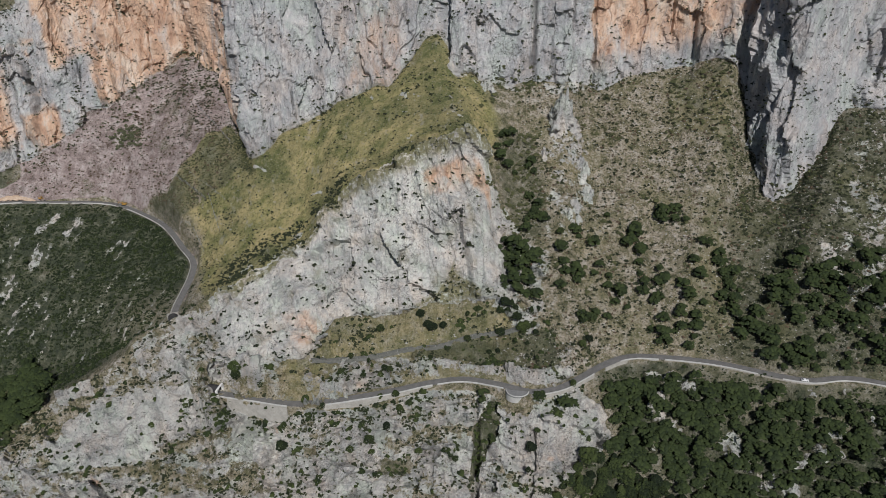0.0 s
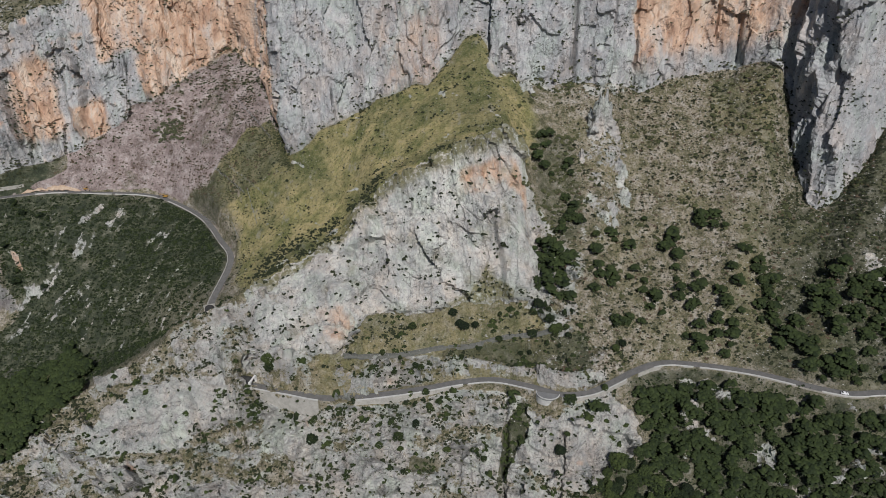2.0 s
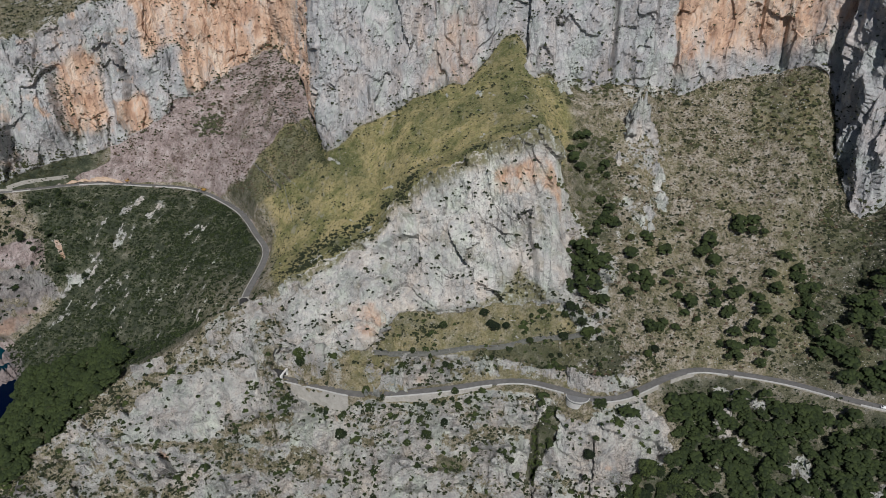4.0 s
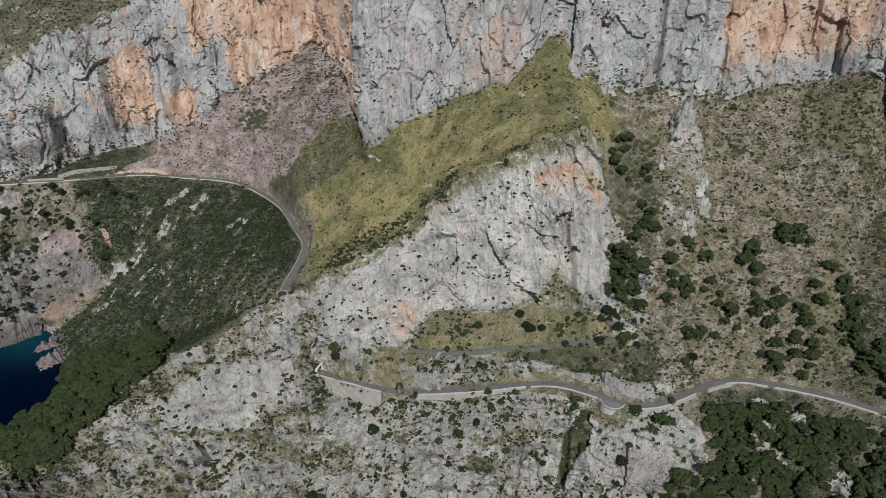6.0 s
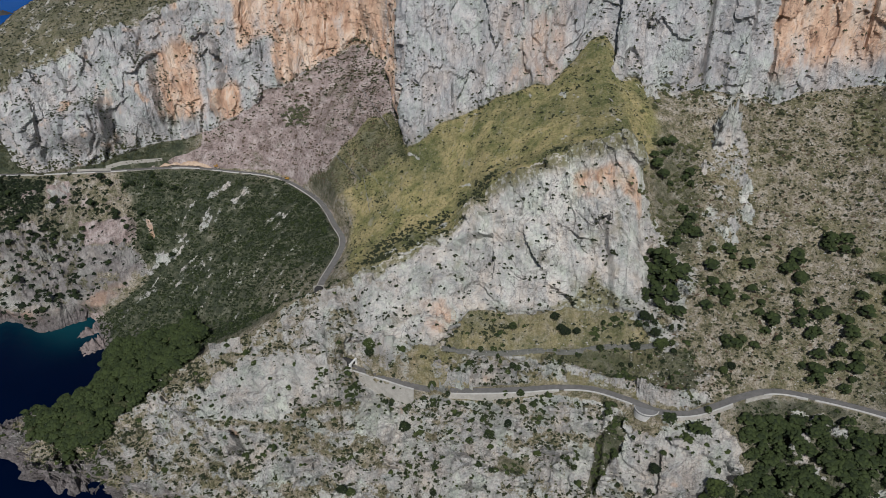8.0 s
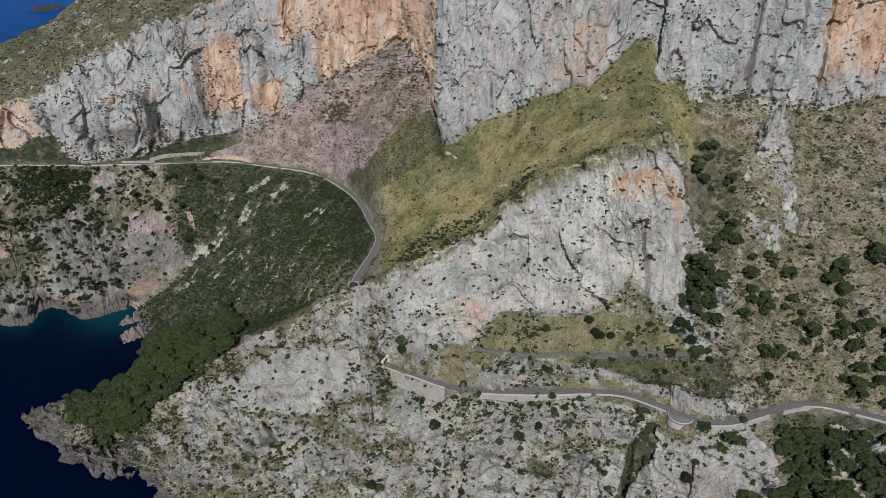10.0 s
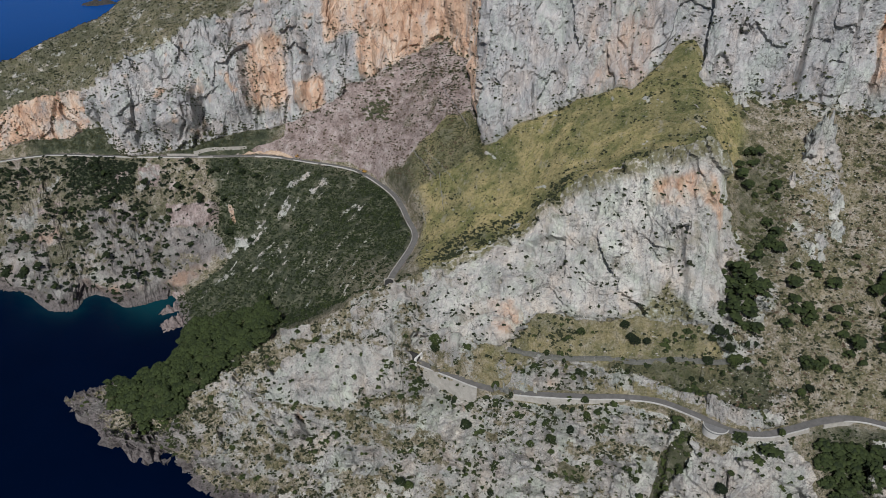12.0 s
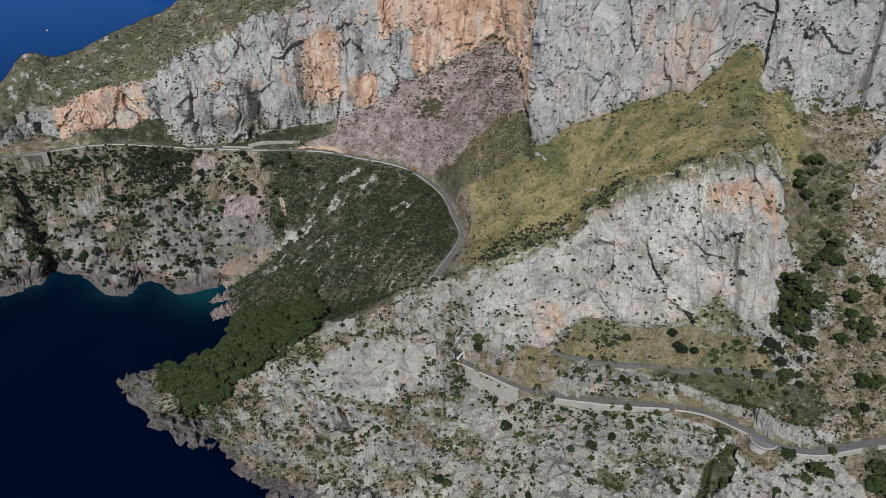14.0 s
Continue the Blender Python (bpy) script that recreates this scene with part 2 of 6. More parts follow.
ROAD_A = [(75, 520, 75), (55, 470, 75), (38.5, 431, 75), (32.6, 407, 75), (25.7, 400, 75), (20, 392, 75), (17.5, 386, 75), (15.5, 374, 75), (13.7, 360, 75), (11.6, 347, 75), (8.8, 341, 75),
          (5.3, 346, 75), (1.8, 350, 75), (-1.7, 347, 75), (-5.2, 342, 75), (-11, 339, 75), (-15.5, 343, 75), (-19, 355, 75), (-21.7, 366, 75), (-22.7, 371, 75)]
SHOULDER_OUT = [(-100, 486, -14), (-55, 512, -14), (-53.6, 504, 3), (-48, 440, 13), (-42, 392, 26), (-34, 370, 44), (-30, 360, 54), (-25.5, 356, 70), (-24, 358, 77), (-20, 359, 78)]
SHOULDER_IN = [(-100, 490, -14), (-55, 514, -14), (-53.6, 505, 3), (-48, 455, 16), (-42, 425, 30), (-34, 398, 53), (-28, 380, 74), (-25, 370, 90), (-20, 366, 91)]
ROCK_FOOT = [(-22, 385, 88), (-20, 372, 97), (-13.5, 352, 100), (-12, 364, 104), (-10.2, 384, 105), (-4.7, 381, 105), (0.8, 388, 105), (6, 402, 105), (8, 410, 112)]
CREST = [(-100, 520, -14), (-55, 520, -14), (-53.6, 506, 3), (-50, 492, 13), (-47, 474, 19), (-44, 466, 25), (-40, 452, 36), (-35.5, 447, 50), (-30.4, 440, 69),
         (-27.3, 440, 85), (-24.5, 440, 88), (-19.7, 440, 105), (-12.3, 440, 130), (-10.6, 440, 146), (-8.9, 440, 165), (-3.9, 440, 187), (0, 440, 201),
         (2.4, 440, 209), (3.8, 440, 198), (4.2, 440, 172), (4.7, 440, 150), (6.5, 440, 136), (9, 445, 138)]
HOLLOW = [(-100, 600, -14), (-55, 580, -14), (-50, 535, -14), (-46.7, 530, -14), (-45, 540, -14), (-43.9, 548, -7), (-43.2, 560, 5), (-42, 548, 10), (-38, 530, 18), (-34, 510, 30),
          (-30, 488, 48), (-26, 462, 72), (-24, 462, 76), (-22, 462, 88), (-19.7, 462, 100), (-12, 465, 131), (-9, 468, 160), (-4, 466, 184), (0, 466, 200), (2.4, 462, 204),
          (4.2, 460, 168), (6.5, 462, 152), (9, 464, 152)]
FAR_SHORE = [(-100, 715, 0), (-59.7, 716, 0), (-56.9, 710, 0), (-56.1, 738, 0), (-54.4, 722, 0), (-53.5, 690, 0), (-52.9, 660, 0), (-51.2, 638, 0), (-50.4, 654, 0), (-48.9, 656, 0), (-47.7, 626, 0), (-46.6, 617, 0), (-44.9, 622, 0), (-43.6, 624, 0), (-42.8, 610, 5),
             (-41, 600, 20), (-38, 605, 35), (-34, 600, 50), (-30, 580, 62), (-26, 540, 70), (-24, 520, 76), (-22, 505, 80), (-20, 500, 98), (-16, 500, 121),
             (-12, 495, 141), (-9, 492, 168), (-4, 492, 192), (0, 505, 212), (2.4, 480, 204), (4.2, 482, 180), (6.5, 482, 168), (9, 482, 165)]
ROAD_B = [(-24.6, 452, 77), (-24.2, 470, 77.5), (-22.3, 510, 79), (-21.9, 530, 80.5), (-22.4, 551, 82), (-23.5, 597, 84), (-25.7, 641, 86), (-27.5, 661, 88), (-30.5, 679, 90), (-34.1, 702, 92),
          (-40, 720, 95), (-45.4, 753, 96), (-49.8, 788, 97), (-55.4, 802, 97), (-66, 840, 97), (-80, 870, 97)]
HILL_B = [(-100, 860, 97), (-66, 838, 97), (-55.4, 802, 97), (-49.8, 788, 97), (-45.4, 753, 96), (-40, 720, 95), (-34.1, 702, 92), (-30.5, 679, 90), (-27.5, 661, 88),
          (-25.7, 641, 86), (-24, 606, 86), (-22.6, 565, 90), (-21, 548, 100), (-19.5, 540, 112), (-16, 532, 136), (-12, 528, 158), (-9, 525, 181), (-4, 522, 200), (0, 540, 226), (2.4, 510, 204),
          (4.2, 510, 194), (6.5, 510, 186), (9, 510, 184)]
CLIFF_FOOT = [(-100, 880, 110), (-66, 900, 108), (-58, 815, 106), (-56.4, 815, 104), (-53.7, 848, 103), (-53.0, 808, 103), (-50, 800, 105), (-47.4, 792, 111), (-45.3, 788, 118), (-44.9, 782, 114), (-44.6, 754, 99), (-43.3, 742, 97), (-39.9, 726, 99.5), (-38.4, 728, 105), (-36.2, 728, 108),
              (-32.9, 723, 113), (-28.9, 720, 133), (-25.7, 715, 154), (-20.4, 715, 184), (-18.6, 712, 197), (-18.3, 688, 188), (-17.1, 674, 185), (-16.6, 656, 177), (-16.25, 600, 160), (-16.0, 560, 147),
              (-12.1, 550, 169), (-9, 548, 184), (-5.8, 545, 204), (-4, 545, 204), (-1.2, 562, 228), (0.2, 566, 236), (0.7, 545, 216), (3.3, 537, 205), (7.8, 545, 207), (12.7, 565, 196),
              (16.9, 586, 204), (20, 583, 213), (22.3, 580, 219), (22.8, 577, 215), (23.7, 564, 194), (25.1, 543, 159), (26.1, 524, 141), (27.2, 516, 138), (28.1, 523, 141), (29.0, 540, 157), (29.8, 562, 173), (30.1, 578, 190), (32.8, 598, 191), (42, 640, 190), (75, 760, 180)]
CLIFF_TOP = [(-100, 900, 90), (-66, 925, 100), (-58, 830, 113), (-56.4, 832, 118), (-53.8, 862, 128), (-53.0, 830, 131), (-50.5, 818, 138), (-47, 815, 146), (-45, 800, 160), (-43.7, 778, 181), (-39.7, 765, 206), (-32.9, 755, 230), (-28, 750, 262),
             (-20, 745, 290), (-18.7, 738, 303), (-18.3, 716, 310), (-17.1, 700, 316), (-16.5, 676, 318), (-15.8, 598, 320), (-12, 582, 325), (0, 596, 335), (10, 592, 330), (21.8, 612, 330), (22.4, 606, 330), (23.5, 580, 329), (25.5, 566, 327), (27.2, 560, 325),
             (30, 625, 325), (42, 680, 320), (75, 800, 300)]
SKYLINE = [(-100, 930, -14), (-75, 905, -14), (-66, 900, 62), (-60, 895, 118), (-55.4, 900, 150), (-53.2, 900, 176), (-51.6, 900, 166), (-49.5, 900, 174), (-47.4, 920, 184), (-45, 930, 198),
           (-43.3, 940, 203), (-40, 950, 228), (-33, 960, 270), (-20, 960, 330), (-10, 900, 360), (75, 1000, 340)]


def line(table, az, sigma=0.25):
    """A guide line sampled over the bearings, with its corners eased."""
    tab = np.array(sorted(table))
    fine = np.arange(-101, 76.01, 0.05)
    k = np.exp(-0.5 * (np.arange(-40, 41) * 0.05 / sigma) ** 2)
    k /= k.sum()
    out = []
    for c in (1, 2):
        v = np.interp(fine, tab[:, 0], tab[:, c])
        v = np.convolve(np.pad(v, 40, mode="edge"), k, mode="valid")
        out.append(np.interp(az, fine, v))
    return np.array(out)


AZ = np.concatenate([np.arange(-100, -67, 0.8), np.arange(-67, 43, 0.1), np.arange(43, 110.1, 0.8)])
COLS = len(AZ)
shore, bench, crest, hollow, far_shore, hill_b, foot, top, skyline = (line(t, AZ) for t in (SHORE, LOW_BENCH, CREST, HOLLOW, FAR_SHORE, HILL_B, CLIFF_FOOT, CLIFF_TOP, SKYLINE))
road_a = line(ROAD_A, AZ, 0.2)
rag = [fbm(AZ * 0.9 + 50 * k, AZ * 0 + 3.1, AZ * 0 + k, 5, 0.65) for k in range(6)]
wave = [fbm(AZ * 0.35 + 50 * k, AZ * 0 + 7.7, AZ * 0 + k, 2, 0.4) for k in range(3)]
foot = foot + np.array([wave[0] * 11, wave[1] * 9 + rag[1] * 2.5]) * (1 - 0.7 * band(AZ, -46, -34, 1.0))
top = top + np.array([wave[0] * 9 + wave[1] * 7, wave[2] * 14 * (AZ > -44) + rag[3] * 3])
crest = crest + np.array([wave[2] * 3, rag[4] * 5])
skyline = skyline + np.array([0 * AZ, wave[0] * 7 + rag[5] * 2])
shore = shore + np.array([np.where(AZ < -30, rag[2] * 7 * (AZ > -52), wave[2] * 8), 0 * AZ])
far_shore = far_shore + np.array([(wave[1] * 6 + rag[3] * 8) * (AZ < -44), 0 * AZ])
bench = bench + np.array([wave[0] * 8, wave[1] * 5])
rock_foot = line(ROCK_FOOT, AZ) + np.array([wave[1] * 4, rag[1] * 5])
west = 1 - smooth(-22.9, -22.3, AZ)      # no lower road here: it runs in the tunnel
east = smooth(5.5, 8.5, AZ)            # no rock ridge here: one slope from road to cliff


def lerp(p, q, f):
    return p + (q - p) * f


# height of the retaining wall under the lower road, by bearing
WALLS = [(-24, 3), (-22.6, 4), (-20, 10), (-17.5, 12), (-16.6, 11), (-15.9, 6), (-15.3, 1.2), (-13, 1.2), (-12.5, 2.5), (-9, 3.8), (-6, 2.6), (-3, 1.8), (-1, 2.8), (2, 4), (5, 5), (6.0, 5), (8.6, 4.5),
         (9, 1.0), (12, 0.8), (14, 0.8), (15, 1.2), (17, 2.2), (19, 2.2), (21, 0.15), (26, 0.15), (33, 0.15), (39, 0.15), (75, 0.15)]
wall_h = np.interp(AZ, *np.array(WALLS).T)
bay = np.exp(-((AZ - 7.35) / 1.15) ** 4) * 5.5          # the lay-by bulges outwards
edge = np.array([[3.1], [0]])
road_out, road_in = road_a - edge, road_a + edge
road_out = np.array([road_out[0] - bay - 0.12 * wall_h, road_out[1] - wall_h])
shoulder_out, shoulder_in = line(SHOULDER_OUT, AZ), line(SHOULDER_IN, AZ)
road_out, road_in = lerp(road_out, shoulder_out, west), lerp(road_in, shoulder_in, west)
rock_foot = lerp(rock_foot, lerp(shoulder_in, crest, 0.5), 1 - smooth(-23.5, -21, AZ))
rock_foot, crest, hollow, far_shore, hill_b = (lerp(n, lerp(road_in, foot, f), east) for n, f in zip((rock_foot, crest, hollow, far_shore, hill_b), (0.2, 0.38, 0.5, 0.64, 0.8)))
sea_bed = np.array([shore[0] - 30, np.full(COLS, -16.0)])
back = np.array([skyline[0] + 350, np.where(AZ < -30, -16.0, 380.0)])
back[1] = np.convolve(np.pad(back[1], 30, mode="edge"), np.ones(61) / 61, mode="valid")
beyond = np.array([np.full(COLS, 4700.0), np.where(AZ < -30, -16.0, 240.0)])
beyond[1] = np.convolve(np.pad(beyond[1], 30, mode="edge"), np.ones(61) / 61, mode="valid")
hill_in = lerp(hill_b, foot, 0.12)
NODES = [sea_bed, shore, bench, road_out, road_in, rock_foot, crest, hollow, far_shore, hill_b, hill_in, foot, top, skyline, back, beyond]
STEPS = [5, 36, 58, 14, 46, 104, 22, 38, 44, 10, 74, 118, 34, 8, 6]
SEG, FRAC = [], []
for k, n in enumerate(STEPS):
    SEG += [k] * n
    FRAC += [i / n for i in range(n)]
SEG, FRAC = np.array(SEG + [len(STEPS) - 1]), np.array(FRAC + [1.0])
ROWS = len(SEG)
nodes = np.array(NODES)
prof = nodes[SEG] + (nodes[SEG + 1] - nodes[SEG]) * FRAC[:, None, None]
for _ in range(4):
    prof[1:-1] = prof[1:-1] * 0.5 + 0.25 * (prof[:-2] + prof[2:])
A = np.broadcast_to(np.radians(AZ), (ROWS, COLS))
X, Y, Z = prof[:, 0] * np.sin(A), prof[:, 0] * np.cos(A), prof[:, 1].copy()
ADEG = np.broadcast_to(AZ, (ROWS, COLS))
S = np.broadcast_to((SEG + FRAC)[:, None], (ROWS, COLS))


def normals(X, Y, Z):
    P = np.stack([X, Y, Z], -1)
    n = np.cross(np.gradient(P, axis=1), np.gradient(P, axis=0))
    return n / (np.linalg.norm(n, axis=-1, keepdims=True) + 1e-9)


def rows(lo, hi):
    """The rows of the land between two guide lines."""
    return slice(int(np.searchsorted(SEG + FRAC, lo)), int(np.searchsorted(SEG + FRAC, hi)))


def region(pts, soft=0.25, ragged=0.6):
    """A patch of land: corners as (bearing, guide line), with an uneven edge; 1 inside, 0 outside."""
    p = np.array(pts, float)
    lo, hi = p.min(0) - (1.5, 0.4), p.max(0) + (1.5, 0.4)
    c0, c1 = np.searchsorted(AZ, (lo[0], hi[0]))
    r = rows(lo[1], hi[1])
    out = np.zeros((ROWS, COLS))
    k = np.hypot(X[r, c0:c1], Y[r, c0:c1]).mean() * 0.01745
    up = 1 / np.maximum(1e-3, np.abs(np.gradient(S[r, c0:c1], axis=0)))
    tall = np.sqrt(np.gradient(X[r, c0:c1], axis=0) ** 2 + np.gradient(Y[r, c0:c1], axis=0) ** 2 + np.gradient(Z[r, c0:c1], axis=0) ** 2) * up
    tall = float(np.median(tall))
    u, v = (ADEG[r, c0:c1] + ragged * wob[r, c0:c1] * 0.6) * k, (S[r, c0:c1]) * tall + ragged * 3 * patchy[r, c0:c1]
    q = p * (k, tall)
    inside, near = np.zeros(u.shape, bool), np.full(u.shape, 1e9)
    for (ax, ay), (bx, by) in zip(q, np.roll(q, -1, axis=0)):
        inside ^= ((ay > v) != (by > v)) & (u < (bx - ax) * (v - ay) / (by - ay + 1e-9) + ax)
        f = (((u - ax) * (bx - ax) + (v - ay) * (by - ay)) / ((bx - ax) ** 2 + (by - ay) ** 2 + 1e-9)).clip(0, 1)
        near = np.minimum(near, np.hypot(u - ax - f * (bx - ax), v - ay - f * (by - ay)))
    out[r, c0:c1] = smooth(-soft * 10, soft * 10, np.where(inside, near, -near))
    return out


# where bare rock shows
wob = fbm(X / 40, Y / 40, Z / 40, 4) * 1.2
steep = 1 - np.abs(normals(X, Y, Z)[..., 2])
patchy = fbm(X / 16, Y / 16, Z / 16, 4, 0.6)
bands = fbm(X / 45, Y / 45, Z / 10, 4, 0.6)
meadow_low = region([(-13.2, 4.8), (-11.3, 4.97), (-7.5, 4.96), (-3.4, 4.96), (-0.6, 5.05), (1.3, 5.2), (2.6, 4.95), (6.4, 4.75), (7.1, 4.55), (3.0, 4.5), (-4.6, 4.4), (-13.3, 4.5)], 0.15)
grey_strip = region([(-4.6, 4.38), (3.0, 4.48), (10.5, 4.8), (11.4, 4.25), (3.2, 4.15)], 0.15)
slab_low = np.maximum(region([(-37.1, 4.0), (-34.7, 4.8), (-31.0, 4.7), (-24.7, 3.9), (-24.2, 2.85), (-32.7, 3.0), (-37.2, 3.4)], 0.15), region([(6.1, 2.8), (13.7, 2.9), (16.6, 2.5), (15.6, 2.2), (6.4, 2.15), (5.4, 2.4)], 0.15))
slab_low = np.maximum(slab_low, region([(-35.0, 6.3), (-32.2, 5.75), (-32.2, 5.1), (-35.0, 5.55)], 0.1) * 0.9)
gully_low = np.maximum(region([(4.8, 2.95), (6.1, 2.8), (5.0, 2.5), (3.4, 2.1), (2.3, 1.9), (2.6, 2.25), (3.1, 2.6)], 0.12), 0.6 * region([(-7.6, 2.3), (-3.7, 2.34), (-4.2, 2.16), (-7.0, 2.14)], 0.2, 1.2))
rock_cut = np.maximum(region([(-14.2, 4.3), (-5.7, 4.25), (-5.5, 4.02), (-14.2, 4.02)], 0.05, 0.2), region([(6.1, 4.2), (12.7, 4.2), (13.0, 4.02), (6.3, 4.02)], 0.05, 0.2))
scree_patch = region([(-34.2, 10.0), (-31.5, 9.97), (-27.0, 9.93), (-24.6, 10.0), (-23.9, 10.06), (-20.8, 10.3), (-18.8, 10.38), (-16.7, 10.5), (-15.9, 11.2), (-25, 11.2), (-32.2, 11.15), (-32.4, 10.6), (-35.0, 10.2)], 0.3)
green_strip = region([(-24.4, 9.95), (-23.9, 10.06), (-20.8, 10.3), (-18.8, 10.38), (-16.5, 10.55), (-15.4, 10.6), (-16.2, 10.15), (-18.6, 9.98), (-20.4, 9.9), (-22.4, 9.7)], 0.25)
cape_patch = region([(-48.6, 1.6), (-44.3, 3.7), (-42.1, 4.3), (-40.5, 5.2), (-38.6, 5.75), (-36.4, 6.0), (-35.0, 6.6), (-36, 7.1), (-38, 7.0), (-39.6, 6.9), (-42.6, 6.9), (-44.4, 6.7), (-47.2, 6.2), (-50.4, 5.5), (-50.6, 3.0)], 0.2)
gully_wood = region([(4.3, 8.5), (7.6, 8.9), (8.7, 7.8), (9.7, 6.8), (7.5, 6.2), (5.4, 6.4)], 0.3)
east_green = np.maximum(region([(17.8, 10.75), (22.2, 10.9), (23.9, 8.3), (18.8, 8.7)], 0.5), 0.7 * region([(22.5, 7.5), (24.6, 6.2), (27.5, 4.7), (21.6, 4.5)], 0.5))
east_grey = region([(30.6, 6.8), (35.2, 6.9), (36.9, 5.05), (32.4, 5.4)], 0.5)
tan_flat = np.maximum(region([(-42.4, 8.62), (-38.3, 8.54), (-38.6, 8.34), (-42.3, 8.45)], 0.25), region([(-43.8, 8.9), (-42.1, 8.92), (-42.6, 8.75), (-44.1, 8.78)], 0.12))
west_wood = region([(-48.4, 8.97), (-43.6, 8.95), (-44.8, 8.7), (-48.5, 8.7)], 0.2)
beach = region([(-43.6, 8.0), (-42.6, 8.03), (-42.5, 7.9), (-43.5, 7.86)], 0.06, 0.2)
WOOD_EDGE = np.interp(S, [1.0, 1.5, 1.72, 2.04, 2.12, 2.25, 2.5, 2.86, 3.01], [5.0, 8.5, 11.3, 12.9, 16.3, 17.5, 16.6, 14.4, 13.5])
rock = np.zeros((ROWS, COLS))
rock = np.maximum(rock, band(S, 0.0, 3.0, 0.06) * (1 - smooth(-0.8, 0.8, ADEG + wob * 1.2 - WOOD_EDGE)) * (0.72 - 0.2 * (1 - smooth(-30, -18, ADEG)) + 0.5 * patchy + 0.95 * bands))
rock = np.maximum(rock, band(S, 0.9, 1.35, 0.1))
rock = np.maximum(rock, band(S + wob * 0.15, 2.9, 5.9, 0.12) * (1 - smooth(-17.5, -13.5, ADEG + wob * 1.5)) * (0.60 - 0.16 * (1 - smooth(-30, -22, ADEG)) + 0.5 * patchy + 0.8 * bands))
rock = np.maximum(rock, band(S + wob * 0.08, 4.0, 4.5, 0.08) * (0.58 + 0.5 * patchy) * (1 - smooth(11, 14, ADEG + wob)))
rock = np.maximum(rock, band(S + wob * 0.05, 4.97, 6.02, 0.02) * band(ADEG + wob * 0.5, -21.5, 5.6, 0.5))
rock = np.maximum(rock, band(S + wob * 0.3, 8.0, 8.6, 0.2) * (1 - smooth(-41, -38, ADEG + wob * 2)) * (0.42 + 0.7 * patchy + 0.5 * bands))
rock = np.maximum(rock, 0.75 * band(S + wob * 0.1, 7.9, 8.12, 0.05) * (1 - smooth(-44, -42, ADEG)))
rock = np.maximum(rock, band(S + wob * 0.3, 4.3, 6.2, 0.25) * band(ADEG + wob, 4.5, 9.5, 0.8) * (0.62 + 0.7 * patchy))
rock = np.maximum(rock, band(S, 4.3, 5.1, 0.1) * band(ADEG + wob, -16, 6, 1) * (0.38 + 0.7 * patchy))
rock = np.maximum(rock, band(S, 11.0, 12.0, 0.015))
rock = np.maximum(rock, band(S + wob * 0.1, 10.75, 11.05, 0.1) * band(ADEG, 0.3, 12, 0.5) * (0.5 + 0.6 * patchy))
rock = np.maximum(rock, band(S + wob * 0.2, 6.5, 9.2, 0.3) * band(ADEG, 9.0, 12.5, 0.6) * (0.42 + 0.6 * patchy))
rock = np.maximum(rock, smooth(4.9, 5.6, S) * band(ADEG + wob, 31, 46, 1.5) * (0.34 + 0.7 * patchy) * (S < 11))
rock = np.maximum(rock, band(S, 11.95, 13.2, 0.05) * (0.28 + 0.7 * patchy))
downhill = fbm((0.96 * X - 0.3 * Y) / 5, (0.3 * X + 0.96 * Y) / 38, Z / 60, 4, 0.62)
rock = np.maximum(rock, band(S, 6.6, 9.0, 0.3) * (1 - smooth(-26, -22.5, ADEG)) * (0.12 + 0.95 * downhill + 0.25 * wob) * (0.75 + 0.35 * (S < 8)))
clump0 = fbm(X / 20 + 9, Y / 20, Z / 20, 4, 0.6)
west_slab = np.maximum(band(ADEG + wob * 1.0, -48.2, -38.4, 0.5) * band(S + wob * 0.12 + (ADEG + 42).clip(-9, 0) * 0.02, 8.03, 8.56, 0.06), band(ADEG + wob, -54.5, -51.2, 0.5) * band(S + wob * 0.1, 8.05, 8.46, 0.06))
rock = np.maximum(rock, west_slab * (0.68 + 0.6 * patchy + 0.5 * bands))
rock = np.maximum(rock, (1 - smooth(3, 14, Z + 10 * patchy)) * band(S, 5.5, 8.0, 0.1) * (ADEG < -40) * 0.8)
rock = np.maximum(rock, 0.95 * slab_low)
rock = np.maximum(rock, rock_cut)
rock = np.maximum(rock, band(S + wob * 0.25, 6.35, 6.75, 0.1) * band(ADEG, -19.5, -8, 0.8) * smooth(0.0, 0.35, patchy + 0.3 * bands) * 0.75)
rock = np.maximum(rock, band(S, 6.0, 10.9, 0.2) * band(ADEG, -21, 3, 0.5) * smooth(0.42, 0.6, fbm((X + Y) / 9, (X - Y) / 40, Z / 25, 3, 0.6) + 0.12) * 0.6)
rock = rock * (1 - 0.85 * meadow_low) * (1 - 0.6 * grey_strip) * (1 - 0.8 * gully_low) * (1 - 0.9 * tan_flat) * (1 - 0.9 * beach)
rock = np.maximum(rock, band(S, 1.0, 2.97, 0.05) * smooth(0, 2, ADEG - WOOD_EDGE) * smooth(0.1, 0.3, -fbm(X / 20 + 9, Y / 20, Z / 20, 4, 0.6)) * 0.6)
rock = np.maximum(rock, east_grey * (0.5 + 0.6 * patchy))
rock = rock.clip(0, 1)
